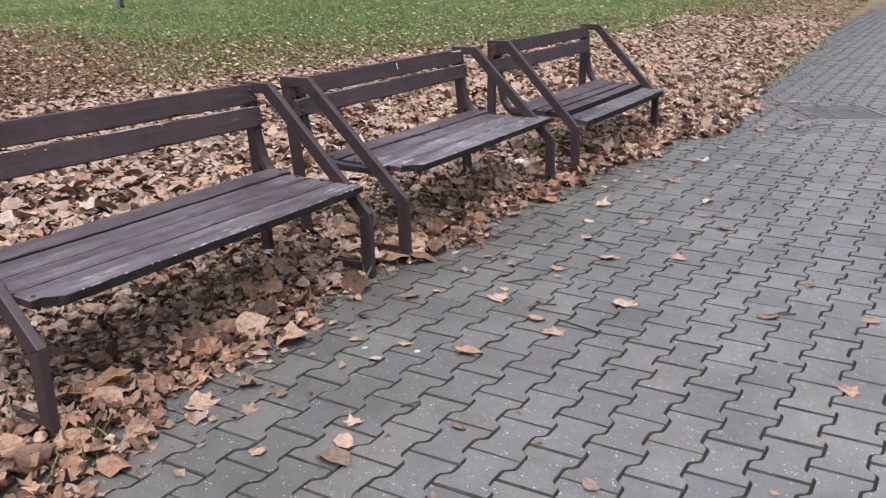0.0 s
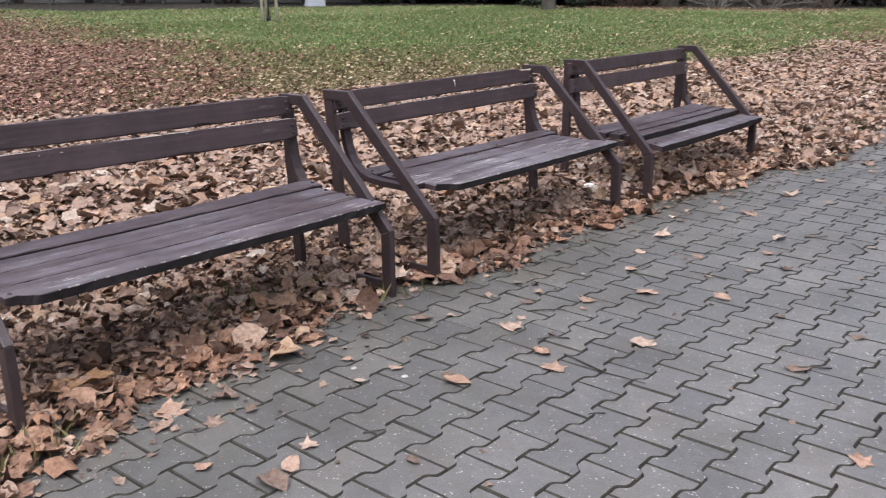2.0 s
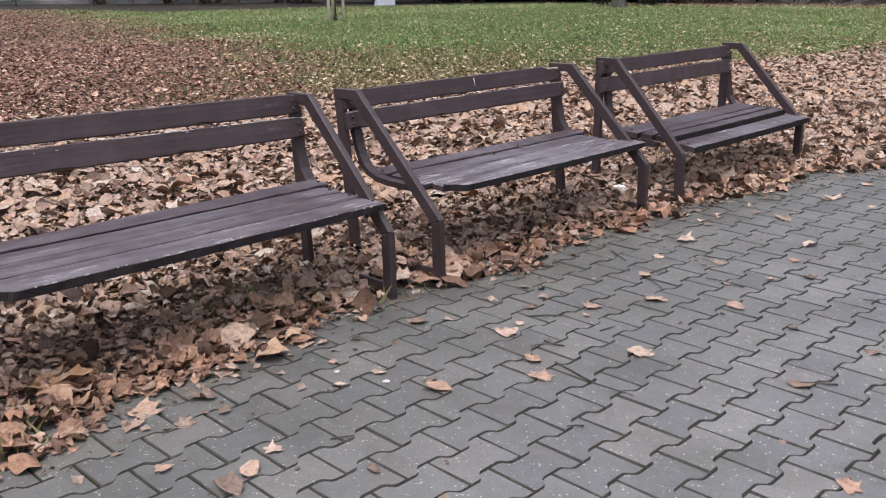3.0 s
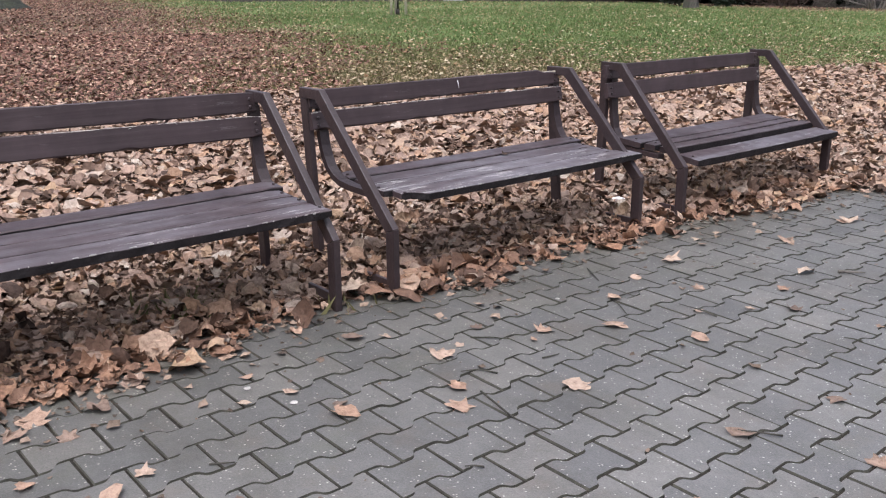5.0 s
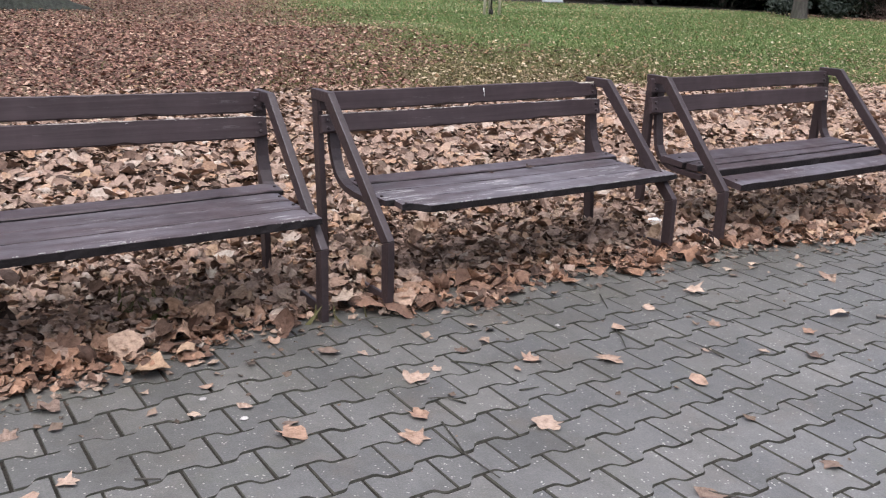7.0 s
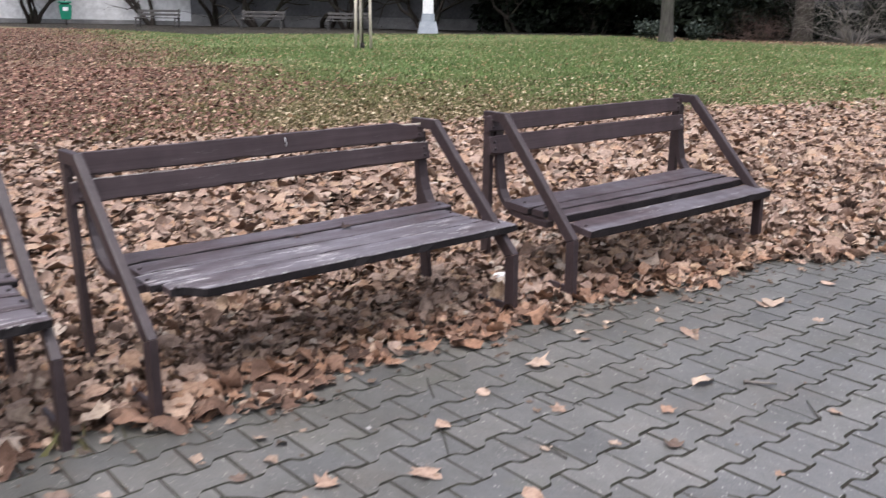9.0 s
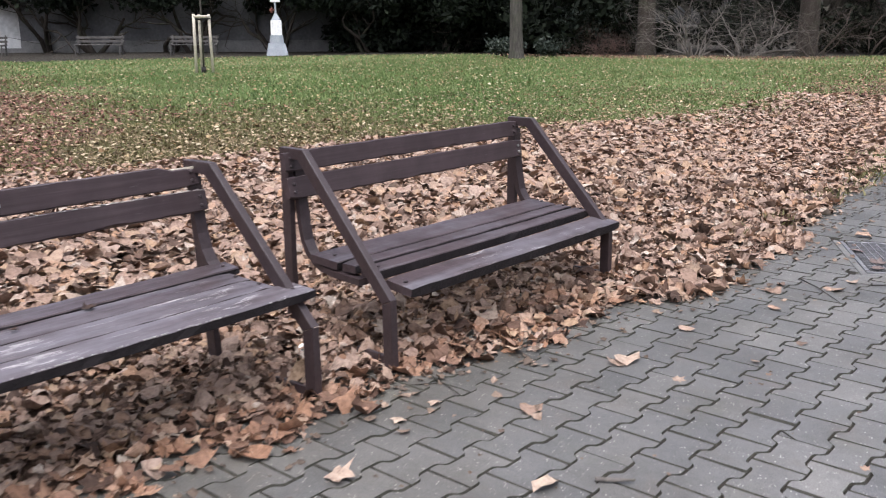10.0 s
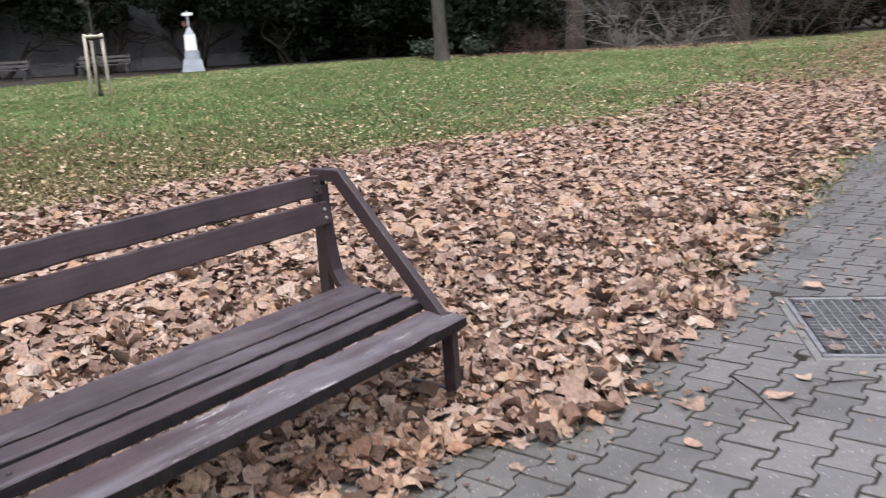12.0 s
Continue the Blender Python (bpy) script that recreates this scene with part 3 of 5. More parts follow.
def drain_grating():
    ob = empty("drain_grating", GRATE, label="square galvanised drain grating set in the paving", category="grate")
    h = 0.345
    for k in range(4):
        bm = box(bmesh.new(), (-h - 0.034, -h - 0.034, -0.012), (h - 0.012, -h - 0.012, 0.006), 0.002)
        part("frame_bar", bm, M_GRATE, ob, at=pose(0, 0, 0, 0, 0, 90 * k))
        bm = box(bmesh.new(), (-h - 0.24, -h - 0.24, -0.03), (h + 0.036, -h - 0.036, -0.009))
        part("collar", box(bmesh.new(), (-h - 0.07, -h - 0.07, -0.02), (h + 0.034, -h - 0.035, -0.001), 0.003), M_BORDER, ob, at=pose(0, 0, 0, 0, 0, 90 * k))
        part("mortar_bed", bm, M_BORDER, ob, at=pose(0, 0, 0, 0, 0, 90 * k))
    part("pit", box(bmesh.new(), (-h, -h, -0.14), (h, h, -0.13)), M_DARK, ob, "dark pit floor")
    flat = bpy.data.meshes.new("bearing_bar")
    bm = box(bmesh.new(), (-0.003, -h, -0.022), (0.003, h, 0.005))
    bm.to_mesh(flat)
    bm.free()
    thin = bpy.data.meshes.new("cross_bar")
    bm = box(bmesh.new(), (-h, -0.0035, -0.012), (h, 0.0035, 0.0035))
    bm.to_mesh(thin)
    bm.free()
    for k in range(1, 16):
        link_mesh("bearing_bar", flat, M_GRATE, ob, at=pose(-h + k * 2 * h / 16, 0, 0))
    for k in range(1, 16):
        link_mesh("cross_bar", thin, M_GRATE, ob, at=pose(0, -h + k * 2 * h / 16, 0))
    return ob


drain_grating()


# ---- far things on the lawn ----
def stone_cross():
    ob = empty("stone_cross", pose(-32.0, 29.5, 0, 0, 0, 53), label="pale stone wayside cross with white inscription block", category="monument")
    def block(name, mat, lo, hi, z0, z1, label=""):
        bm = bmesh.new()
        a = [bm.verts.new((x * lo, y * lo, z0)) for x, y in ((-1, -1), (1, -1), (1, 1), (-1, 1))]
        b = [bm.verts.new((x * hi, y * hi, z1)) for x, y in ((-1, -1), (1, -1), (1, 1), (-1, 1))]
        bm.faces.new(a[::-1])
        bm.faces.new(b)
        for i in range(4):
            bm.faces.new((a[i], a[(i + 1) % 4], b[(i + 1) % 4], b[i]))
        bmesh.ops.bevel(bm, geom=bm.edges[:], offset=0.015, segments=2, affect="EDGES")
        return part(name, bm, mat, ob, label)
    block("base", M_STONE, 0.48, 0.36, -0.1, 0.51)
    block("pedestal", M_STONE, 0.30, 0.275, 0.51, 0.855)
    block("inscription_block", M_MARBLE, 0.24, 0.23, 0.855, 1.50, "white block")
    block("cap", M_STONE, 0.20, 0.05, 1.50, 1.80)
    part("cross_shaft", box(bmesh.new(), (-0.045, -0.04, 1.79), (0.045, 0.04, 2.46), 0.012), M_STONE, ob)
    part("cross_arm", box(bmesh.new(), (-0.21, -0.045, 2.26), (0.21, 0.045, 2.39), 0.012), M_MARBLE, ob)
    rng = random.Random(4)
    for _ in range(9):
        bm = bmesh.new()
        bmesh.ops.create_icosphere(bm, subdivisions=1, radius=rng.uniform(0.03, 0.055))
        for v in bm.verts:
            v.co *= rng.uniform(0.75, 1.2)
        part("flower", bm, M_RED, ob, "faded red flower", pose(-0.17 + rng.gauss(0, 0.06), -0.10 + rng.gauss(0, 0.03), 1.92 + rng.gauss(0, 0.07)))
    return ob


stone_cross()


def staked_sapling():
    ob = empty("staked_sapling", pose(-21.9, 18.6, 0), label="young tree tied between three pale timber stakes", category="tree")
    spots = [(0.25 * math.cos(a), 0.25 * math.sin(a)) for a in (0.6, 2.7, 4.8)]
    for x, y in spots:
        bm = tube(bmesh.new(), [(x * 1.08, y * 1.08, -0.2), (x, y, 1.0), (x * 0.96, y * 0.96, 1.62)], [0.043, 0.042, 0.040], 10)
        part("stake", bm, M_STAKE, ob)
    for (xa, ya), (xb, yb) in zip(spots, spots[1:] + spots[:1]):
        bm = tube(bmesh.new(), [(xa * 1.05, ya * 1.05, 1.55), (xb * 1.05, yb * 1.05, 1.55)], [0.035, 0.035], 8)
        part("crossbar", bm, M_STAKE, ob)
    bm = bmesh.new()
    tube(bm, [(0, 0, -0.1), (0.02, 0.01, 1.2), (-0.01, 0.03, 2.4), (0.04, 0, 4.0)], [0.032, 0.028, 0.02, 0.006], 8)
    part("trunk", bm, M_BARK, ob)
    rng = random.Random(3)
    for _ in range(16):
        bm = bmesh.new()
        z = rng.uniform(2.2, 3.8)
        a = rng.uniform(0, math.tau)
        r = rng.uniform(0.4, 1.0)
        tube(bm, [(0.01, 0.02, z), (r * 0.5 * math.cos(a), r * 0.5 * math.sin(a), z + 0.25 * r), (r * math.cos(a), r * math.sin(a), z + 0.6 * r)], [0.012, 0.008, 0.003], 4)
        part("branch", bm, M_BARK, ob)
    part("tree_tie", tube(bmesh.new(), [(0.3, 0.1, 1.50), (0.03, 0.0, 1.47), (-0.25, -0.12, 1.50)], [0.025, 0.03, 0.025], 6), M_DARK, ob, "dark rubber tie")
    part("trunk_guard", tube(bmesh.new(), [(0, 0, -0.02), (0.0, 0, 0.18)], [0.075, 0.06], 8), M_DARK, ob, "dark collar at its foot")
    return ob


staked_sapling()


def lawn_bench(x, y, turn, label):
    ob = empty("lawn_bench", pose(x, y, 0, 0, 0, turn), label=label, category="bench", group="benches along the far wall")
    for sx in (-0.98, 0.98):
        part("leg_frame", extruded([(-0.25, 0), (-0.20, 0), (-0.16, 0.40), (0.20, 0.40), (0.22, 0), (0.27, 0), (0.26, 0.44), (-0.17, 0.44), (-0.28, 0.88), (-0.33, 0.88)], -0.025, 0.025), M_GREYWOOD, ob, at=pose(sx, 0, 0, 0, 0, 90))
    for k in range(3):
        part("seat_slat", box(bmesh.new(), (-1.08, 0.14 - 0.15 * k - 0.05, 0.441), (1.08, 0.14 - 0.15 * k + 0.07, 0.475), 0.006), M_GREYWOOD, ob)
    for k in range(2):
        part("back_slat", box(bmesh.new(), (-1.08, -0.235 - 0.035 * k, 0.55 + 0.17 * k), (1.08, -0.20 - 0.035 * k, 0.66 + 0.17 * k), 0.006), M_GREYWOOD, ob)
    return ob


for bx, by in ((-42.35, 21.16), (-38.63, 24.73), (-35.14, 27.34)):
    lawn_bench(bx, by, -138, "weathered grey slatted bench below the white wall")


def litter_bin(x, y, turn):
    ob = empty("litter_bin", pose(x, y, 0, 0, 0, turn), label="green litter bin on a post at the lawn edge", category="bin")
    part("post", tube(bmesh.new(), [(0, 0.2, -0.2), (0, 0.2, 1.35)], [0.035, 0.035], 10), M_STEEL, ob)
    bm = bmesh.new()
    a = [bm.verts.new((px * 0.24, py * 0.17, 0.28)) for px, py in ((-1, -1), (1, -1), (1, 1), (-1, 1))]
    b = [bm.verts.new((px * 0.31, py * 0.21, 1.00)) for px, py in ((-1, -1), (1, -1), (1, 1), (-1, 1))]
    bm.faces.new(a[::-1])
    bm.faces.new(b)
    for i in range(4):
        bm.faces.new((a[i], a[(i + 1) % 4], b[(i + 1) % 4], b[i]))
    bmesh.ops.bevel(bm, geom=bm.edges[:], offset=0.03, segments=2, affect="EDGES")
    body = part("bin_body", bm, M_BINGREEN, ob)
    part("sticker", box(bmesh.new(), (-0.12, -0.205, 0.70), (0.12, -0.196, 0.88)), M_WHITE, body, "pale sticker")
    # solid near-black block paints the shade inside the opening
    part("opening", box(bmesh.new(), (-0.2, -0.16, 1.001), (0.2, 0.14, 1.06), 0.01), M_DARK, ob, "near-black block for the shaded opening")
    part("lid", box(bmesh.new(), (-0.31, -0.20, 1.062), (0.31, 0.20, 1.16), 0.05), M_BINGREEN, ob)
    return ob


litter_bin(-46.9, 18.4, 72)


def green_post(x, y):
    ob = empty("green_post", pose(x, y, 0), label="green enamelled post with a pale cap beside the path", category="post")
    part("column", tube(bmesh.new(), [(0, 0, -0.1), (0, 0, 0.25), (0, 0, 1.45), (0, 0, 1.55)], [0.15, 0.17, 0.19, 0.17], 14), M_GREEN, ob)
    part("collar", tube(bmesh.new(), [(0, 0, 1.552), (0, 0, 1.62)], [0.20, 0.20], 14), M_GREEN, ob)
    part("neck", tube(bmesh.new(), [(0, 0, 1.622), (0, 0, 1.86)], [0.15, 0.13], 14), M_GREEN, ob)
    part("cap", tube(bmesh.new(), [(0, 0, 1.862), (0, 0, 1.96), (0, 0, 2.0)], [0.13, 0.12, 0.05], 14), M_WHITE, ob, "pale cap")
    return ob


green_post(-4.55, 32.8)


# ---- boundary wall ----
def boundary_wall():
    a, b = Vector((-66, 6)), Vector((-24, 44))
    d = (b - a).normalized()
    turn, length, split = math.degrees(math.atan2(d.y, d.x)), (b - a).length, 27.5
    # past the split, crown shade is painted in as a darker wall colour
    for name, x0, x1, mat, foot, label in (("wall_north_1", 0.0, split, M_PLASTER, 0.2, "long white plastered park wall with stained foot"), ("wall_north_2", split + 0.004, length, M_SHADED_WALL, 0.55, "park wall behind dark trees, their shade put into its grey")):
        ob = part(name, box(bmesh.new(), (x0, 0, foot + 0.002), (x1, 0.35, 3.1), 0.02), mat, at=pose(a.x, a.y, 0, 0, 0, turn))
        tagged(ob, label, "wall", kind="structure")
        part("plinth", box(bmesh.new(), (x0, -0.05, -0.2), (x1, 0.40, foot), 0.02), M_PLINTH, ob, "stained dark plinth")
        part("coping", box(bmesh.new(), (x0, -0.06, 3.102), (x1, 0.41, 3.2), 0.02), M_PLINTH, ob)


boundary_wall()


# ---- trees and shrubs ----
def grow(bm, rng, p, d, length, radius, depth, sides, bend=0.35, kids=3, droop=0.0, shrink=0.66):
    """A limb that bends, tapers and forks."""
    pts, rad = [p], [radius]
    steps = 4 if depth else 3
    for i in range(steps):
        d = (d + bend * Vector((rng.gauss(0, 1), rng.gauss(0, 1), rng.gauss(0, 0.7))) / 2 + Vector((0, 0, -droop))).normalized()
        p = p + d * (length / steps)
        pts.append(p)
        rad.append(radius * (1 - 0.55 * (i + 1) / steps))
    tube(bm, pts, rad, sides, False)
    if depth:
        for _ in range(kids):
            k = rng.randint(max(1, steps - 2), steps)
            side = (d + 0.95 * Vector((rng.gauss(0, 1), rng.gauss(0, 1), rng.gauss(0.15, 0.6)))).normalized()
            grow(bm, rng, pts[k], side, length * rng.uniform(shrink - 0.14, shrink + 0.14), rad[k] * 0.62, depth - 1, max(3, sides - 2), bend * 1.1, kids, droop, shrink)


def leaf_cloud(rng, lumps, count, size):
    """Many small leaves, thickest near the outside of uneven lumps."""
    lumps = np.asarray(lumps, float)
    pick = rng.integers(0, len(lumps), count)
    d = rng.normal(size=(count, 3))
    d /= np.linalg.norm(d, axis=1)[:, None]
    r = rng.uniform(0.25, 1.0, count) ** 0.45
    r *= 1 + 0.22 * np.sin(5 * d[:, 0] + 3 * d[:, 2] + pick) + 0.1 * rng.normal(size=count)
    c = lumps[pick, :3] + d * r[:, None] * lumps[pick, 3:6]
    a = rng.normal(size=(count, 3))
    a /= np.linalg.norm(a, axis=1)[:, None]
    b = np.cross(a, rng.normal(size=(count, 3)))
    b /= np.linalg.norm(b, axis=1)[:, None]
    s = size * rng.uniform(0.6, 1.5, count)[:, None]
    v = np.stack([c - a * s, c + b * s * 0.45, c + a * s, c - b * s * 0.45], 1).reshape(-1, 3)
    i = np.arange(count)[:, None] * 4
    return v, np.concatenate([i + [0, 1, 2], i + [0, 2, 3]])


def big_tree(x, y, radius, label, seed, height=9.0, bark=M_BARK, flare=1.0, lean=(0.0, 0.0)):
    rng = random.Random(seed)
    ob = empty("tree", pose(x, y, 0), label=label, category="tree", group="trees round the lawn")
    bm = bmesh.new()
    sides, levels = 22, [(-0.3, 1.9), (0.0, 1.65), (0.15, 1.42), (0.4, 1.22), (0.9, 1.07), (1.8, 1.0), (3.2, 0.92), (4.6, 0.84)]
    roots = [rng.uniform(0, math.tau) for _ in range(6)]
    rings = []
    for z, f in levels:
        ring = []
        for a in np.arange(sides) * math.tau / sides:
            spread = max(0.0, f - 1.0) * flare
            lobe = sum(max(0.0, math.cos(a - q)) ** 8 for q in roots)
            r = radius * (min(f, 1.0) + spread * (0.5 + 1.3 * lobe)) * (1 + 0.04 * math.sin(5 * a + z))
            ring.append(bm.verts.new((r * math.cos(a) + lean[0] * max(z, 0), r * math.sin(a) + lean[1] * max(z, 0), z)))
        rings.append(ring)
    for lo, hi in zip(rings, rings[1:]):
        for k in range(sides):
            bm.faces.new((lo[k], lo[(k + 1) % sides], hi[(k + 1) % sides], hi[k])).smooth = True
    bm.faces.new(rings[-1])
    part("trunk", bm, bark, ob)
    bm = bmesh.new()
    top = Vector((lean[0] * 4.6, lean[1] * 4.6, 4.4))
    for k in range(5):
        a = k * 1.26 + rng.uniform(-0.3, 0.3)
        grow(bm, rng, top, Vector((0.7 * math.cos(a), 0.7 * math.sin(a), 0.8)).normalized(), height * 0.42, radius * 0.5, 3, 7, 0.3, 3)
    part("crown", bm, bark, ob, "bare branches")
    return ob


big_tree(-23.7, 5.15, 0.82, "large grey-barked tree with spreading roots among leaves", 21, 11, M_BARK_MOSS, 1.05)
big_tree(-31.9, 9.6, 0.50, "grey-barked tree standing in brown fallen leaves", 22, 10, M_BARK_MOSS, 0.7)
big_tree(-20.72, 31.96, 0.235, "straight grey-trunked tree at the edge of the lawn", 23, 9, flare=0.35, lean=(-0.02, 0.0))
big_tree(-18.8, 38.6, 0.36, "dark-trunked tree behind bare shrubs", 24, 9, bark=M_BARK_DARK, flare=0.3)
big_tree(-13.4, 42.5, 0.40, "dark tree trunk among bare shrubs", 25, 9, bark=M_BARK_DARK, flare=0.3)
big_tree(-6.9, 58.0, 0.55, "tree on the far lawn beyond the shrubs", 26, 10, bark=M_BARK_DARK, flare=0.5)
big_tree(-5.3, 47.5, 0.22, "thin tree beside the far path", 28, 8, flare=0.3)


def stem_tree(x, y, seed, label, tall=6.5, wide=2.4, low=2.0):
    """A small evergreen with several crooked stems and a dense dark crown."""
    rng = random.Random(seed)
    ob = empty("evergreen_tree", pose(x, y, 0), label=label, category="tree", group="dark trees along the wall")
    for k in range(rng.randint(3, 5)):
        a = rng.uniform(0, math.tau)
        bm = bmesh.new()
        grow(bm, rng, Vector((0.22 * math.cos(a), 0.22 * math.sin(a), -0.15)), Vector((0.55 * math.cos(a), 0.55 * math.sin(a), 1)).normalized(), low * 1.35, 0.13, 2, 7, 0.55, 3, 0, 0.7)
        part("stem", bm, M_BARK_DARK, ob)
    gen = np.random.default_rng(seed)
    lumps = []
    for _ in range(20):
        a, r = rng.uniform(0, math.tau), wide * math.sqrt(rng.random()) * 0.85
        z = rng.uniform(low + 0.6, tall)
        lumps.append((r * math.cos(a), r * math.sin(a), z, rng.uniform(0.7, 1.2), rng.uniform(0.7, 1.2), rng.uniform(0.45, 0.8)))
    v, f = leaf_cloud(gen, lumps, 7500, 0.155)
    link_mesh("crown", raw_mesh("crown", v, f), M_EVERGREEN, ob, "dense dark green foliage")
    return ob


for k, (tx, ty, tall, wide, low) in enumerate(((-46.5, 22.8, 6.5, 2.6, 2.1), (-42.0, 26.4, 6.5, 3.0, 1.9), (-38.2, 29.4, 6.5, 3.0, 1.8), (-34.6, 31.8, 7.0, 3.1, 1.7), (-31.2, 34.4, 7.0, 3.1, 1.5), (-28.0, 36.6, 7.0, 3.1, 1.2),
                                           (-25.2, 38.6, 7.2, 3.1, 0.9), (-51.0, 18.0, 6.5, 2.6, 2.1), (-36.0, 33.0, 8.5, 3.6, 2.3), (-40.2, 29.4, 8.5, 3.6, 2.4), (-44.4, 25.4, 8.5, 3.6, 2.6), (-32.0, 36.6, 8.5, 3.6, 2.0))):
    stem_tree(tx, ty, 40 + k, "crooked multi-stemmed evergreen with dark crown", tall, wide, low)


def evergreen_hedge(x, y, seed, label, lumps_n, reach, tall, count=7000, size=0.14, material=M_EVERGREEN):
    rng = random.Random(seed)
    gen = np.random.default_rng(seed)
    ob = empty("evergreen_shrub", pose(x, y, 0), label=label, category="shrub", group="shrubs behind the lawn")
    lumps = []
    for _ in range(lumps_n):
        lumps.append((rng.uniform(-reach, reach), rng.uniform(-reach, reach) * 0.7, rng.uniform(0.3, tall), rng.uniform(0.6, 1.1) * min(1.2, reach), rng.uniform(0.6, 1.1) * min(1.2, reach), rng.uniform(0.4, 0.8) * min(1.2, tall)))
    v, f = leaf_cloud(gen, lumps, count, size)
    v[:, 2] = np.abs(v[:, 2])
    link_mesh("foliage", raw_mesh("foliage", v, f), material, ob)
    for k in range(5):
        bm = bmesh.new()
        a = rng.uniform(0, math.tau)
        grow(bm, rng, Vector((0.3 * math.cos(a), 0.3 * math.sin(a), -0.1)), Vector((0.5 * math.cos(a), 0.5 * math.sin(a), 1)), tall * 0.6, 0.06, 2, 5, 0.5, 2)
        part("stem", bm, M_BARK_DARK, ob)
    return ob


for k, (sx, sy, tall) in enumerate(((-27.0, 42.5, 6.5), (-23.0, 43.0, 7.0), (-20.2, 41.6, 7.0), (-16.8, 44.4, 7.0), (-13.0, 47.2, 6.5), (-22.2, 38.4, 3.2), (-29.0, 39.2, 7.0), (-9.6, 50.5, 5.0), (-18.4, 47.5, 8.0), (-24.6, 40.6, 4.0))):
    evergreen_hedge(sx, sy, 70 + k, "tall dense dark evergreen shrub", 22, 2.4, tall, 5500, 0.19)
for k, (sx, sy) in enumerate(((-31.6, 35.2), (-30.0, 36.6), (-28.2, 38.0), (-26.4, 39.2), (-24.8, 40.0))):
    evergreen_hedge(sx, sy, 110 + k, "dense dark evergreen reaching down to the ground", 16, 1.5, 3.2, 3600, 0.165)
evergreen_hedge(-22.2, 33.3, 91, "low leafy shrub at the foot of a tree", 7, 0.5, 0.55, 900, 0.07, M_SHRUB)
evergreen_hedge(-20.9, 34.3, 92, "low glossy green shrub behind a trunk", 6, 0.4, 0.5, 700, 0.07, M_SHRUB)
evergreen_hedge(-21.0, 37.6, 93, "rounded green shrub in the border", 10, 0.8, 1.6, 1700, 0.075, M_SHRUB)


def bare_shrub(x, y, seed, label, tall, spread, stems, material, depth=3, kids=4, droop=0.03):
    rng = random.Random(seed)
    ob = empty("bare_shrub", pose(x, y, 0), label=label, category="shrub", group="shrubs behind the lawn")
    for k in range(stems):
        a = rng.uniform(0, math.tau)
        bm = bmesh.new()
        grow(bm, rng, Vector((0.4 * spread * math.cos(a) * rng.random(), 0.4 * spread * math.sin(a) * rng.random(), -0.1)),
             Vector((spread * math.cos(a) * rng.uniform(0.3, 1), spread * math.sin(a) * rng.uniform(0.3, 1), 1.0)).normalized(), tall * rng.uniform(0.4, 0.6), 0.011 + 0.0042 * tall, depth, 5, 0.6, kids, droop, 0.68)
        part("stem", bm, material, ob)
    return ob


bare_shrub(-20.0, 37.2, 101, "twiggy reddish-brown bush with no leaves", 1.8, 1.0, 26, M_TWIG_RED, 3, 5)
bare_shrub(-16.4, 38.2, 102, "wide bare shrub with arching grey branches", 4.6, 1.1, 12, M_TWIG, 4, 4, 0.12)
bare_shrub(-14.6, 39.2, 103, "wide bare shrub with tangled grey branches", 4.8, 1.1, 12, M_TWIG, 4, 4, 0.12)
bare_shrub(-12.6, 41.0, 104, "bare grey-brown shrub at the lawn edge", 4.2, 1.0, 6, M_TWIG_BROWN, 4, 4, 0.04)
bare_shrub(-11.0, 42.6, 105, "upright bare brown shrub at the lawn edge", 4.0, 0.7, 6, M_TWIG_BROWN, 4, 4)
bare_shrub(-9.9, 44.6, 106, "upright bare brown shrub with thin stems", 3.8, 0.8, 6, M_TWIG_BROWN, 4, 4)
bare_shrub(-7.5, 56.0, 107, "pale bare shrub on the far lawn", 3.6, 1.2, 8, M_TWIG, 3, 5, 0.06)


def far_trees():
    """Woods beyond the park, and an unseen ring added all round to block low light."""
    gen = np.random.default_rng(9)
    lumps = []
    for k in range(330):
        # lumps not ahead are out of view, added to cut low skylight
        ahead = k < 120
        a = radians(gen.uniform(-14, 98) if ahead else gen.uniform(100, 344))
        r = gen.uniform(72, 95) if ahead else gen.uniform(34, 52)
        lumps.append((-r * math.sin(a), 4 + r * math.cos(a), gen.uniform(2, 13) if ahead else gen.uniform(1, 9), gen.uniform(3, 6), gen.uniform(3, 6), gen.uniform(2.5, 4.5)))
    v, f = leaf_cloud(gen, lumps, 36000, 1.1)
    v[:, 2] = np.abs(v[:, 2])
    ob = link_mesh("far_woods", raw_mesh("far_woods", v, f), make_leaf("far_foliage", ((0.0, (0.035, 0.035, 0.028)), (0.5, (0.07, 0.066, 0.055)), (1.0, (0.13, 0.12, 0.10))), 0.8))
    tagged(ob, "dark woods beyond the park, with an unseen ring blocking low light", "trees", kind="stuff")


far_trees()


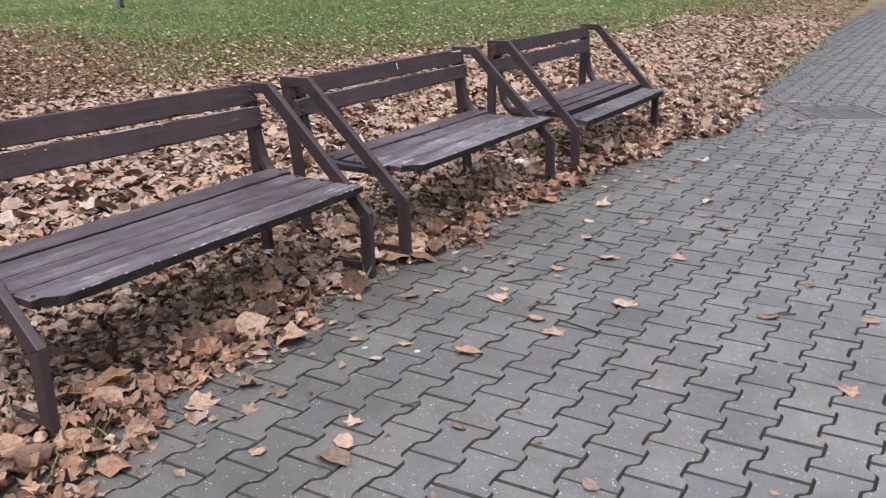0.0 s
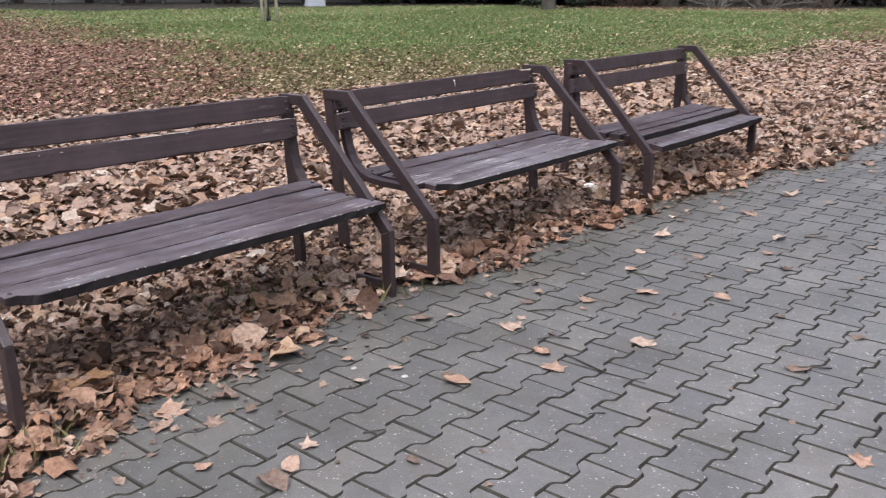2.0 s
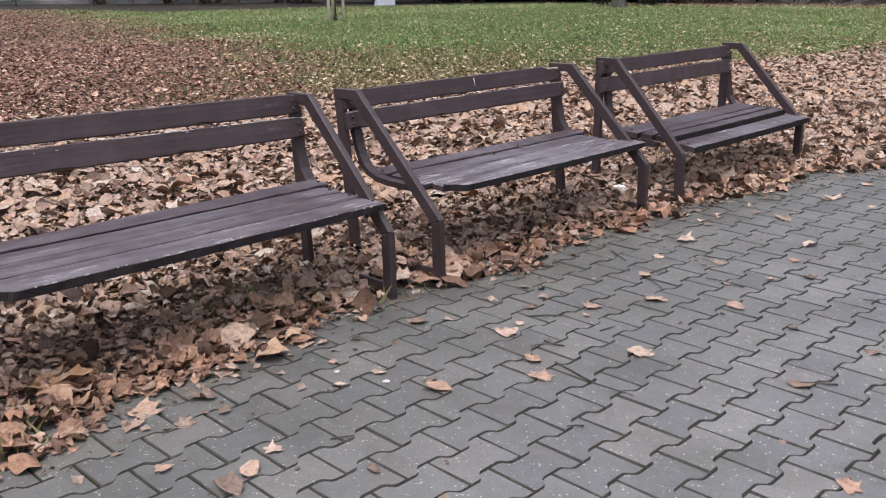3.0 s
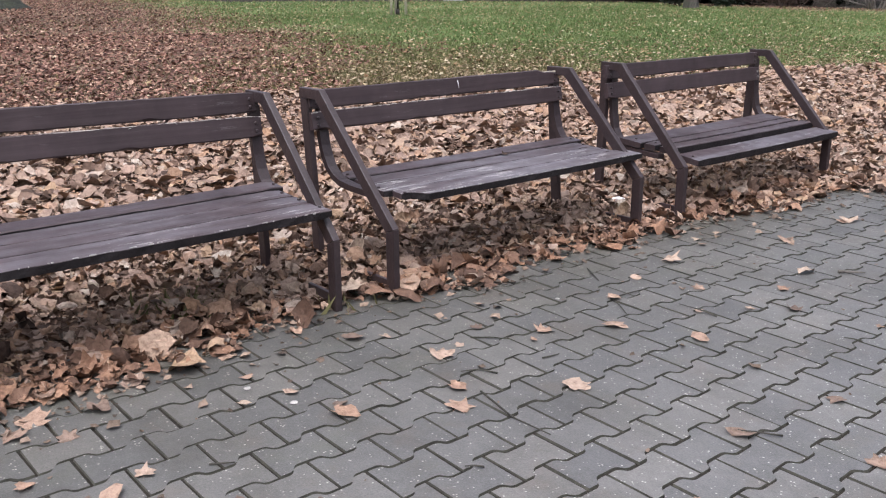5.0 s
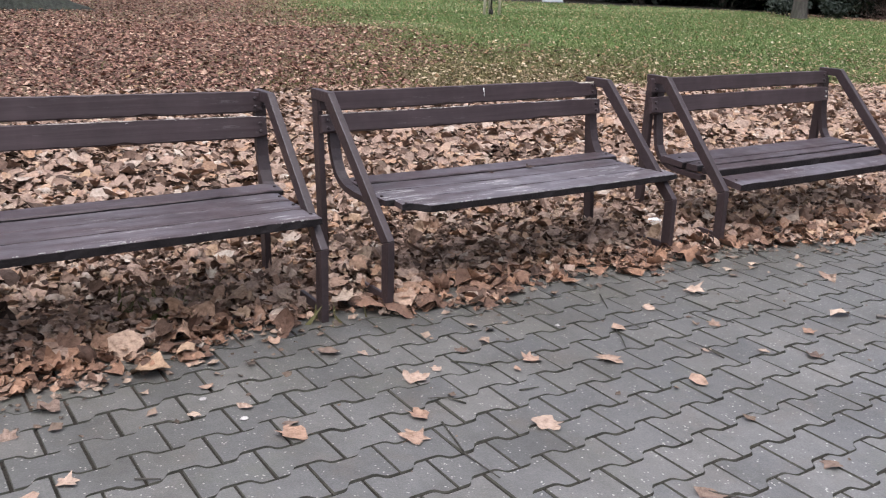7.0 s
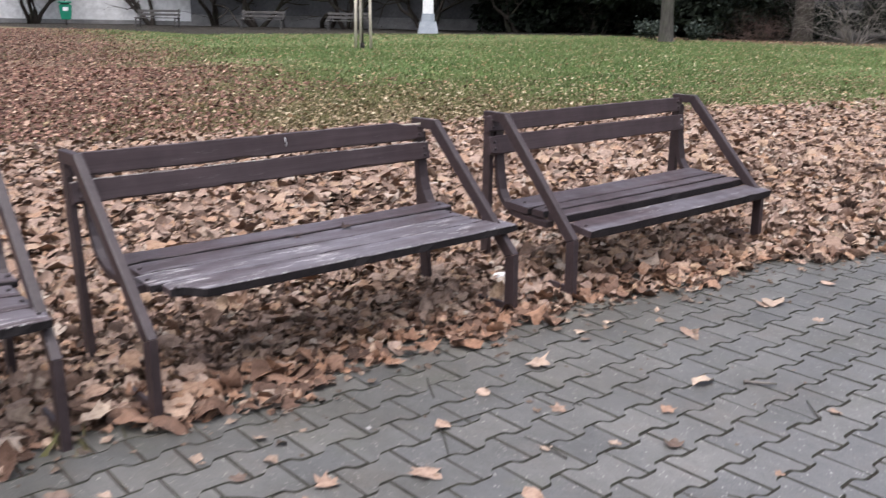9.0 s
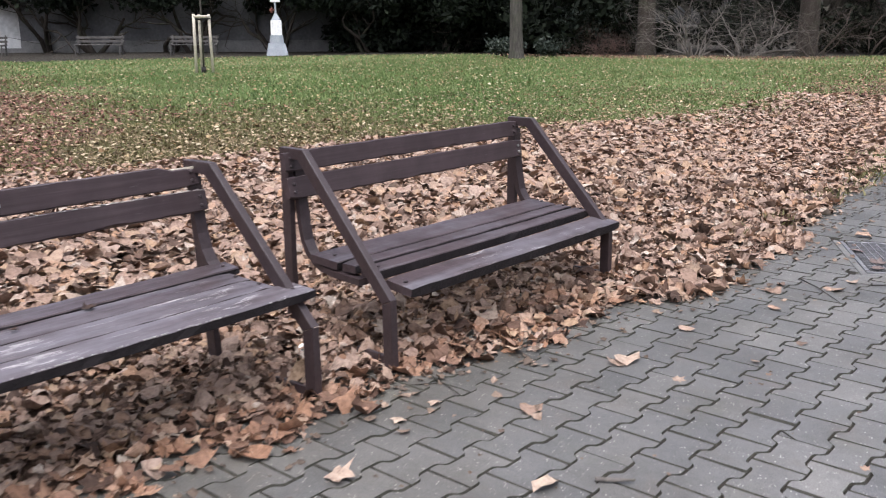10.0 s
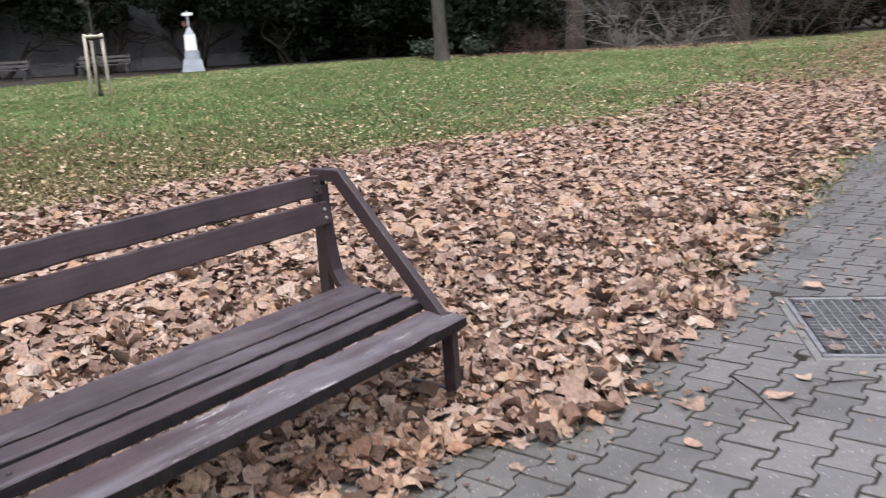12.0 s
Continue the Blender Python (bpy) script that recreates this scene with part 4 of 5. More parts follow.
# ---- fallen leaves ----
def lobed(points, rng):
    """A leaf outline about its middle: deeply or slightly lobed, or plain."""
    if points == 20:
        half = [(78, 0.44), (64, 0.34), (52, 0.42), (36, 0.54), (22, 0.42), (8, 0.33), (-4, 0.38), (-18, 0.46), (-42, 0.36)]
        plan = [(90, 0.60)] + half + [(-90, 0.22)] + [(180 - a, r) for a, r in half[::-1]]
    elif points == 12 and rng.random() < 0.55:
        plan = [(90, 0.58), (66, 0.36), (43, 0.55), (17, 0.35), (-8, 0.47), (-48, 0.37), (-90, 0.26), (-132, 0.37), (188, 0.47), (163, 0.35), (137, 0.55), (114, 0.36)]
    elif points == 12:
        plan = [(90, 0.53), (66, 0.42), (43, 0.51), (17, 0.41), (-8, 0.46), (-48, 0.41), (-90, 0.32), (-132, 0.41), (188, 0.46), (163, 0.41), (137, 0.51), (114, 0.42)]
    else:
        plan = [(90 - 360 * k / points, 0.34 + 0.14 * abs(math.sin(radians(90 - 360 * k / points)))) for k in range(points)]
    return [(r * rng.uniform(0.85, 1.12) * math.cos(t), r * rng.uniform(0.85, 1.12) * math.sin(t)) for a, r in plan for t in [radians(a + rng.uniform(-6, 6))]]


def leaf_shape(points, seed, curl, rings=True):
    """A leaf, rolled and rippled: a middle, a half-way ring and an edge."""
    rng = random.Random(seed)
    edge = lobed(points, rng)
    roll, bow, turn, phase = rng.uniform(0.3, 1.5) * curl, rng.uniform(-0.7, 1.0) * curl, rng.uniform(0, math.pi), rng.uniform(0, math.tau)

    def bent(x, y):
        a, b = x * math.cos(turn) + y * math.sin(turn), -x * math.sin(turn) + y * math.cos(turn)
        r = math.hypot(x, y)
        squeeze = 1 - 0.55 * min(1.0, roll * a * a * 2)
        z = roll * a * a * 1.7 + bow * b * b * 1.1 + 0.16 * curl * r * math.sin(4 * math.atan2(y, x) + phase)
        a *= squeeze
        return (a * math.cos(turn) - b * math.sin(turn), a * math.sin(turn) + b * math.cos(turn), z)

    n = len(edge)
    if not rings:
        verts = [bent(0, 0)] + [bent(x, y) for x, y in edge]
        return np.array(verts), np.array([(0, 1 + (k + 1) % n, 1 + k) for k in range(n)])
    half = [(0.52 * (edge[k][0]), 0.52 * (edge[k][1])) for k in range(0, n, 2)]
    h = len(half)
    verts = [bent(0, 0)] + [bent(x, y) for x, y in half] + [bent(x, y) for x, y in edge]
    tris = [(0, 1 + (k + 1) % h, 1 + k) for k in range(h)]
    for k in range(h):
        a, b, e0, e1, e2 = 1 + k, 1 + (k + 1) % h, 1 + h + 2 * k, 1 + h + 2 * k + 1, 1 + h + (2 * k + 2) % n
        tris += [(a, e1, e0), (a, b, e1), (b, e2, e1)]
    return np.array(verts), np.array(tris)


def scatter(shapes, gen, x, y, z, size, tilt):
    """Leaves at the places given, each turned and tilted at random, as one set of triangles."""
    n = len(x)
    kind = gen.integers(0, len(shapes), n)
    yaw, tip, about = gen.uniform(0, math.tau, n), np.abs(gen.normal(0, 1, n)) * tilt, gen.uniform(0, math.tau, n)
    flip = np.where(gen.random(n) < 0.35, -1.0, 1.0)
    all_v, all_f, base = [], [], 0
    for k, (v, f) in enumerate(shapes):
        s = np.flatnonzero(kind == k)
        if not len(s):
            continue
        cy, sy = np.cos(yaw[s])[:, None], np.sin(yaw[s])[:, None]
        p = v[None] * size[s, None, None]
        px, py, pz = p[..., 0] * cy - p[..., 1] * sy, p[..., 0] * sy + p[..., 1] * cy, p[..., 2] * flip[s, None]
        ct, st = np.cos(tip[s])[:, None], np.sin(tip[s])[:, None]
        ca, sa = np.cos(about[s])[:, None], np.sin(about[s])[:, None]
        u, w = px * ca + py * sa, -px * sa + py * ca
        u, pz = u * ct - pz * st, u * st + pz * ct
        px, py = u * ca - w * sa, u * sa + w * ca
        low = np.minimum(pz.min(1), 0)[:, None]
        q = np.stack([px + x[s, None], py + y[s, None], pz - low * 0.8 + z[s, None]], -1)
        all_v.append(q.reshape(-1, 3))
        all_f.append((f[None] + (base + np.arange(len(s)) * len(v))[:, None, None]).reshape(-1, 3))
        base += len(s) * len(v)
    return np.concatenate(all_v), np.concatenate(all_f)


def sow(gen, lo, hi, per_m2, keep):
    n = int((hi[0] - lo[0]) * (hi[1] - lo[1]) * per_m2)
    x, y = gen.uniform(lo[0], hi[0], n), gen.uniform(lo[1], hi[1], n)
    s = gen.random(n) < keep(x, y)
    return x[s], y[s]


FINE = [leaf_shape(20 if k % 4 == 0 else 12, 500 + k, 0.5 + 0.035 * k) for k in range(16)] + [leaf_shape(8, 530 + k, 1.1) for k in range(8)]
ROUGH = [leaf_shape(9, 540 + k, 0.6 + 0.05 * k, False) for k in range(10)]
MID = [leaf_shape(7, 560 + k, 0.9, False) for k in range(8)]
FAR = [leaf_shape(5, 590 + k, 1.0, False) for k in range(6)]


def near_zone(x, y):
    return (x > -6.0) & (y > 0.2) & (y < 11.0)


def mid_zone(x, y):
    return (x > -11.5) & (y > -1.5) & (y < 21) & ~near_zone(x, y)


def heap(x, y, gen, top):
    """How high a leaf lies in the pile."""
    return 0.0 + gen.random(len(x)) ** 1.3 * top * smooth(0.0, 0.5, path_edge(y) - x) * (0.75 + 0.5 * wobble(3 * x, 3 * y)).clip(0.3, 1.3)


def near_edge(x, y):
    """The share of darker red-brown leaves, which lie in the strip along the paving."""
    return smooth(-2.62, -2.28, x) * np.interp(y, [1.0, 5.8, 7.0, 8.0], [0.85, 0.8, 0.45, 0.0])


def leaf_litter():
    gen = np.random.default_rng(5)
    x, y = sow(gen, (-6.0, 0.2), (-1.5, 11.0), 1280, lambda a, b: leaf_density(a, b))
    z, browner = heap(x, y, gen, 0.06), gen.random(len(x)) < near_edge(x, y)
    size = np.clip(gen.lognormal(-2.90, 0.48, len(x)), 0.024, 0.15) * (1 - 0.2 * smooth(-2.3, -2.6, x) * smooth(-3.6, -3.1, x))
    behind = x < -4.1
    for name, label, material, s, shapes in (("damp_leaf_litter", "darker red-brown leaves beside the paving", M_RED_BROWN, browner, FINE), ("leaf_bed", "curled dry leaves spread behind the benches", M_LEAF, behind & ~browner, ROUGH),
                                             ("leaf_litter", "thick carpet of curled dry tan and brown leaves", M_LEAF, ~behind & ~browner, FINE)):
        v, f = scatter(shapes, gen, x[s], y[s], z[s], size[s], 0.42)
        ob = tagged(link_mesh(name, raw_mesh(name, v, f, True), material), label, "leaves", kind="stuff")
    kinds = (("leaf_carpet", "dry tan leaves spread along the path edge", M_LEAF, 760, 0.9, lambda a, b: a > strip_back(b) - 0.7),
             ("thin_leaf_cover", "small olive-brown leaves strewn over thin grass", M_LEAF_MIX, 640, 0.6, lambda a, b: (a <= strip_back(b) - 0.7) & (under_trees(a, b) < 0.3)),
             ("brown_leaf_cover", "small brown leaves thick under the large trees", M_LEAF_FAR, 520, 0.64, lambda a, b: (a <= strip_back(b) - 0.7) & (under_trees(a, b) >= 0.3)))
    for name, label, material, per, size, where in kinds:
        x, y = sow(gen, (-11.5, -1.5), (-1.5, 21), per, lambda a, b: mid_zone(a, b) * leaf_density(a, b) * where(a, b))
        v, f = scatter(MID, gen, x, y, heap(x, y, gen, 0.05), np.clip(gen.lognormal(-2.66, 0.34, len(x)), 0.035, 0.14) * size, 0.34)
        tagged(link_mesh(name, raw_mesh(name, v, f, True), material), label, "leaves", kind="stuff")
    x, y = sow(gen, (-42, -6), (-2, 44), 270, lambda a, b: leaf_density(a, b) * ~(near_zone(a, b) | mid_zone(a, b)) * (leaf_density(a, b) > 0.1) * (lawn_reach(a, b) < 0.3) * np.where(np.hypot(a, b - 3) < 19, 1.0, 0.4) * (np.degrees(np.arctan2(-a, b - 3)) < 100))
    v, f = scatter(FAR, gen, x, y, 0.01 + 0.02 * gen.random(len(x)), gen.uniform(0.045, 0.095, len(x)), 0.3)
    tagged(link_mesh("far_leaf_carpet", raw_mesh("far_leaf_carpet", v, f), M_LEAF_FAR), "reddish-brown leaves under the large trees", "leaves", kind="stuff")
    x, y = sow(gen, (-40, 3), (-3, 46), 20, lambda a, b: (1 - leaf_density(a, b)) * (lawn_reach(a, b) < 0.2) * (a < path_edge(b)) * np.where(a + 30 > 0, 1.0, 0.7))
    v, f = scatter(FAR, gen, x, y, 0.02 + 0.02 * gen.random(len(x)), gen.uniform(0.03, 0.09, len(x)), 0.25)
    tagged(link_mesh("lawn_leaves", raw_mesh("lawn_leaves", v, f), M_LEAF_LAWN), "pale yellow leaves scattered over green grass", "leaves", kind="stuff")
    x, y = sow(gen, (-2.6, 0.0), (0.6, 16), 700, lambda a, b: (a > path_edge(b) - 0.12) * (0.6 * np.exp(-np.clip(a - path_edge(b), 0, 9) / 0.09) + 0.02 * np.exp(-np.clip(a - path_edge(b), 0, 9) / 0.8) + 0.005))
    v, f = scatter(FAR, gen, x, y, np.full(len(x), 0.0015), np.clip(gen.lognormal(-3.75, 0.55, len(x)), 0.008, 0.06), 0.16)
    tagged(link_mesh("leaf_crumbs", raw_mesh("leaf_crumbs", v, f), M_CRUMB), "crumbled bits of dry leaf along the paving edge", "leaves", kind="stuff")
    return ob


def grass_cover():
    gen = np.random.default_rng(6)
    sets = []
    for lo, hi, per, size in (((-12, 2), (-4.5, 20), 1500, 0.035), ((-24, 4), (-4.5, 34), 420, 0.05), ((-40, 6), (-4, 46), 110, 0.065)):
        x, y = sow(gen, lo, hi, per, lambda a, b: (1 - leaf_density(a, b)) ** 1.5 * (lawn_reach(a, b) < 0.3) * (a < path_edge(b) - 0.05))
        sets.append((x, y, np.full(len(x), size)))
    for cx, cy, n, r in ((-2.27, 10.67, 72, 0.16), (-2.18, 9.5, 49, 0.10), (-2.40, 13.2, 99, 0.3), (-2.2, 8.96, 27, 0.08), (-2.30, 3.45, 14, 0.08), (-2.70, 2.86, 49, 0.12), (-2.3, 11.9, 72, 0.25), (-2.2, 1.7, 27, 0.1), (-2.5, 15.2, 90, 0.4)):
        sets.append((gen.normal(cx, r * 0.6, n), gen.normal(cy, r, n), np.full(n, 0.085 if cx < -2.6 else 0.065)))
    y = gen.uniform(8.6, 19, 2600)
    x = path_edge(y) - 0.02 - np.abs(gen.normal(0, 0.22, len(y)))
    s = wobble(2.3 * x + 5, 1.7 * y) + 0.25 * gen.normal(size=len(y)) > 0.25
    sets.append((x[s], y[s], np.full(int(s.sum()), 0.045)))
    x, y, h = (np.concatenate(c) for c in zip(*sets))
    n = len(x)
    a, h = gen.uniform(0, math.tau, n), h * gen.uniform(0.5, 1.4, n)
    dx, dy = np.cos(a), np.sin(a)
    w, lean = h * 0.16, gen.normal(0, 0.6, (n, 2)) * h[:, None]
    v = np.stack([np.stack([x - dx * w, y - dy * w, 0 * x - 0.015], 1), np.stack([x + dx * w, y + dy * w, 0 * x - 0.015], 1), np.stack([x + lean[:, 0], y + lean[:, 1], h], 1)], 1).reshape(-1, 3)
    mesh = raw_mesh("grass", v, np.arange(3 * n).reshape(n, 3))
    at = mesh.attributes.new("yellowed", "FLOAT", "POINT")
    at.data.foreach_set("value", np.repeat(yellowed(x, y), 3).astype(np.float32))
    ob = link_mesh("grass", mesh, M_GRASS)
    tagged(ob, "short green grass of the park lawn", "grass", kind="stuff")


LITTER = leaf_litter()
grass_cover()


def single_leaf_meshes(material):
    out = []
    for k in range(12):
        v, f = leaf_shape(20 if k < 8 else 8, 700 + k, 0.22 + 0.045 * k)
        v = v.copy()
        v[:, 2] -= v[:, 2].min()
        stalk = np.array([(-0.008, -0.18, 0.03), (0.008, -0.18, 0.03), (0.03, -0.52, 0.02)])
        mesh = raw_mesh("fallen_leaf", np.concatenate([v, stalk]), np.concatenate([f, [[len(v), len(v) + 1, len(v) + 2]]]), True)
        mesh.materials.append(material)
        out.append(mesh)
    return out


LEAVES, LOOSE_LEAVES, RED_BROWN_LEAVES = single_leaf_meshes(M_LEAF), single_leaf_meshes(M_LOOSE), single_leaf_meshes(M_RED_BROWN)
DULL_LEAVES = single_leaf_meshes(make_leaf("dull_brown_leaf", ((0.0, (0.09, 0.072, 0.068)), (0.6, (0.17, 0.135, 0.125)), (1.0, (0.28, 0.20, 0.15)))))
SEAT_LEAVES = single_leaf_meshes(make_leaf("withered_leaf", ((0.0, (0.045, 0.030, 0.025)), (1.0, (0.09, 0.055, 0.040)))))
LOOSE_NEAR = [(-1.68, 3.44, 0.13), (-1.52, 2.92, 0.14), (-1.32, 3.22, 0.12), (-1.2, 3.65, 0.14), (-1.6, 3.92, 0.11), (-1.49, 2.06, 0.115), (-1.53, 2.15, 0.09),
    (-1.57, 2.26, 0.07), (-1.72, 1.98, 0.075), (-0.26, 3.26, 0.09), (-0.63, 3.79, 0.1), (-2.1, 2.11, 0.13), (-2.02, 3.29, 0.1), (-1.43, 3.32, 0.1),
    (-2.2, 3.14, 0.09), (-1.7, 3.56, 0.06), (-1.59, 2.93, 0.07), (-1.79, 2.69, 0.06), (-0.27, 3.95, 0.1), (-2.03, 2.03, 0.1), (-2.04, 2.31, 0.12),
    (-1.96, 2.79, 0.06), (-1.76, 2.85, 0.06), (-1.95, 3.39, 0.06), (-2.16, 2.81, 0.07), (-1.89, 1.92, 0.04)]
LOOSE_FAR = [(-1.47, 4.19, 0.13), (-1.32, 5.43, 0.11), (-1.65, 6.51, 0.15), (-1.64, 7.03, 0.09), (-1.4, 6.46, 0.07), (-1.58, 9.46, 0.11), (-1.88, 7.86, 0.13),
    (-1.33, 8.1, 0.13), (-1.56, 7.88, 0.15), (-1.84, 5.06, 0.13), (-1.78, 4.72, 0.07), (-1.51, 4.83, 0.08), (-1.67, 4.43, 0.08), (-1.23, 4.79, 0.06),
    (-1.34, 4.59, 0.06), (-1.66, 6.47, 0.12), (-1.16, 4.34, 0.09), (-0.56, 4.25, 0.07), (-1.09, 4.93, 0.09), (-1.27, 5.13, 0.08), (-1.3, 8.31, 0.09),
    (-1.57, 8.02, 0.07), (-1.45, 7.59, 0.08)]
ON_GRATE = [(-1.48, 9.02, 0.10), (-1.345, 9.34, 0.07), (-1.27, 8.66, 0.09), (-1.25, 9.11, 0.09), (-1.31, 8.80, 0.12), (-1.02, 9.2, 0.08)]


def loose_leaves():
    rng = random.Random(8)
    spots = LOOSE_NEAR + LOOSE_FAR
    while len(spots) < 110:
        y = rng.uniform(1.2, 12.5)
        x = float(path_edge(y)) + 0.06 + 2.4 * rng.random() ** 1.7
        spots.append((x, y, rng.uniform(0.025, 0.065) if rng.random() < 0.85 else rng.uniform(0.07, 0.12)))
    for k, (x, y, s) in enumerate(spots):
        ob = link_mesh("fallen_leaf", LOOSE_LEAVES[rng.randrange(12)], None, at=pose(x, y, 0.0025, rng.uniform(-7, 7), rng.uniform(-7, 7), rng.uniform(0, 360)) @ Matrix.Diagonal((s * rng.uniform(0.75, 1.05), s, s, 1)))
        tagged(ob, "large curled tan leaf lying on grey paving" if s >= 0.09 else "small dry brown leaf lying on grey paving", "leaf", "loose leaves on the paving")
    for x, y, s in ON_GRATE:
        ob = link_mesh("fallen_leaf", DULL_LEAVES[rng.randrange(12)], None, at=pose(x, y, 0.0075, rng.uniform(-4, 4), rng.uniform(-4, 4), rng.uniform(0, 360)) @ Matrix.Scale(s, 4))
        tagged(ob, "dull brown leaf lying on a drain grating", "leaf", "leaves on the drain grating")
    for k in range(290):
        y = 1.4 + 7.4 * rng.random()
        x = float(path_edge(y)) - 0.02 - 0.55 * rng.random()
        s = rng.uniform(0.045, 0.10)
        link_mesh("leaf", (RED_BROWN_LEAVES if rng.random() < near_edge(x, y) else LEAVES)[rng.randrange(12)], None, LITTER, at=pose(x, y, rng.uniform(0.012, 0.05) * min(1, 3 * (float(path_edge(y)) - x) + 0.25), rng.gauss(0, 11), rng.gauss(0, 11), rng.uniform(0, 360)) @ Matrix.Scale(s, 4))


loose_leaves()


def ochre_leaf():
    for seed, x, y, s, turn, material, label in ((905, -2.42, 1.95, 0.27, -30, M_OCHRE, "large rolled ochre leaf beside a bench leg"), (911, -2.38, 3.52, 0.17, 20, M_LOOSE, "large tan leaf leaning at a bench leg"),
                                                (913, -3.43, 5.03, 0.13, 110, M_RUST, "rust-red leaf lying behind a bench")):
        v, f = leaf_shape(12, seed, 0.5)
        v = v * [0.6, 1, 1]
        ob = link_mesh("large_leaf", raw_mesh("large_leaf", v - [0, 0, v[:, 2].min()], f, True), material, at=pose(x, y, 0.05, 6, -5, turn) @ Matrix.Scale(s, 4))
        tagged(ob, label, "leaf")


ochre_leaf()


def seat_leaves():
    for x, y, s, turn in ((-2.75, 4.79, 0.06, 40), (-2.725, 4.53, 0.035, 190)):
        ob = link_mesh("fallen_leaf", SEAT_LEAVES[7], None, at=pose(x, y, 0.427, 3, -4, turn) @ Matrix.Scale(s, 4))
        tagged(ob, "small withered brown leaf lying on a bench seat", "leaf")


seat_leaves()


def twigs():
    rng = random.Random(12)
    for path in ([(-1.36, 3.357), (-1.156, 3.308), (-0.997, 3.318)], [(-1.732, 3.639), (-1.68, 3.70), (-1.611, 3.747)], [(-1.42, 3.72), (-1.41, 3.75), (-1.40, 3.79)], [(-1.227, 5.559), (-1.18, 5.585), (-1.127, 5.627)], [(-1.542, 8.198), (-1.413, 8.087), (-1.232, 7.879)], [(-1.205, 8.311), (-1.13, 8.37), (-1.051, 8.409)], [(-1.776, 8.10), (-1.763, 8.14), (-1.751, 8.174)]):
        bm = bmesh.new()
        (cx, cy), thick = path[1], 0.008 if 5 < path[0][1] < 6 else 0.0035
        tube(bm, [(x - cx, y - cy, 0.002 * k) for k, (x, y) in enumerate(path)], [thick, thick * 0.9, thick * 0.5], 6)
        tagged(part("twig", bm, M_TWIG if thick > 0.005 else M_BARK, at=pose(cx, cy, thick)), "thin brown twig lying on grey paving", "twig", "twigs on the paving")
    for k in range(22):
        y = rng.uniform(1.5, 10)
        x = float(path_edge(y)) + 0.05 + 2.0 * rng.random() ** 1.4
        length = rng.uniform(0.05, 0.22)
        bm = bmesh.new()
        tube(bm, [(-length / 2, 0, 0), (0, rng.gauss(0, 0.08) * length, 0.003), (length / 2, 0, 0.001)], [0.0035, 0.003, 0.0018], 5)
        tagged(part("twig", bm, M_BARK, at=pose(x, y, 0.0045, 0, 0, rng.uniform(0, 360))), "thin brown twig lying on grey paving", "twig", "twigs on the paving")


twigs()


def white_spots():
    rng = random.Random(15)
    for x, y, r in ((-1.88, 2.75, 0.013), (-1.69, 2.82, 0.014), (-1.82, 4.23, 0.010)):
        bm = bmesh.new()
        tube(bm, [(0, 0, 0), (0, 0, 0.0018), (0, 0, 0.003)], [r, r * 0.9, r * 0.4], 14)
        for v in bm.verts:
            v.co.x *= rng.uniform(0.8, 1.15)
            v.co.y *= rng.uniform(0.8, 1.15)
        tagged(part("bird_dropping", bm, M_CHIP, at=pose(x, y, 0.0012)), "small dried white dropping on grey paving", "dropping", "white spots on the paving")


white_spots()


def tissue():
    bm = bmesh.new()
    bmesh.ops.create_icosphere(bm, subdivisions=3, radius=0.036)
    for v in bm.verts:
        n = noise.noise(v.co * 45) * 0.5 + noise.noise(v.co * 90) * 0.25
        v.co *= 1 + n
        v.co.z *= 0.6
    tagged(part("crumpled_tissue", bm, M_WHITE, at=pose(-2.67, 5.68, 0.05)), "crumpled white tissue among dry leaves", "litter")


tissue()


# ---- paving ----
PITCH_X, PITCH_Y, WAVE = 0.150, 0.218, 0.0150
COL_0, ROW_0, SKEW, SLANT = -1.038, 3.525, 0.009, 0.04


def paver_outline():
    h, e, w = PITCH_X / 2 - 0.0044, PITCH_Y / 2 - 0.0038, WAVE
    half = [(h + w, e), (h + w, 0.073), (h + 0.66 * w, 0.0615), (h - 0.66 * w, 0.0465), (h - w, 0.035)]
    right = half + [(x, -y) for x, y in half[::-1]]
    return right + [(-x, -y) for x, y in right]


def paver_arrays():
    ring = np.array(paver_outline())
    inner = ring * 0.98
    n = len(ring)
    v = np.concatenate([np.c_[inner, np.zeros(n)], np.c_[ring, np.full(n, -0.012)]])
    top = [t for i in range(9) for t in ((i, i + 1, 18 - i), (i, 18 - i, 19 - i))]
    side = [t for k in range(n) for t in ((n + k, n + (k + 1) % n, (k + 1) % n), (n + k, (k + 1) % n, k))]
    tris = np.array(top + side)
    return v, tris[:, ::-1]


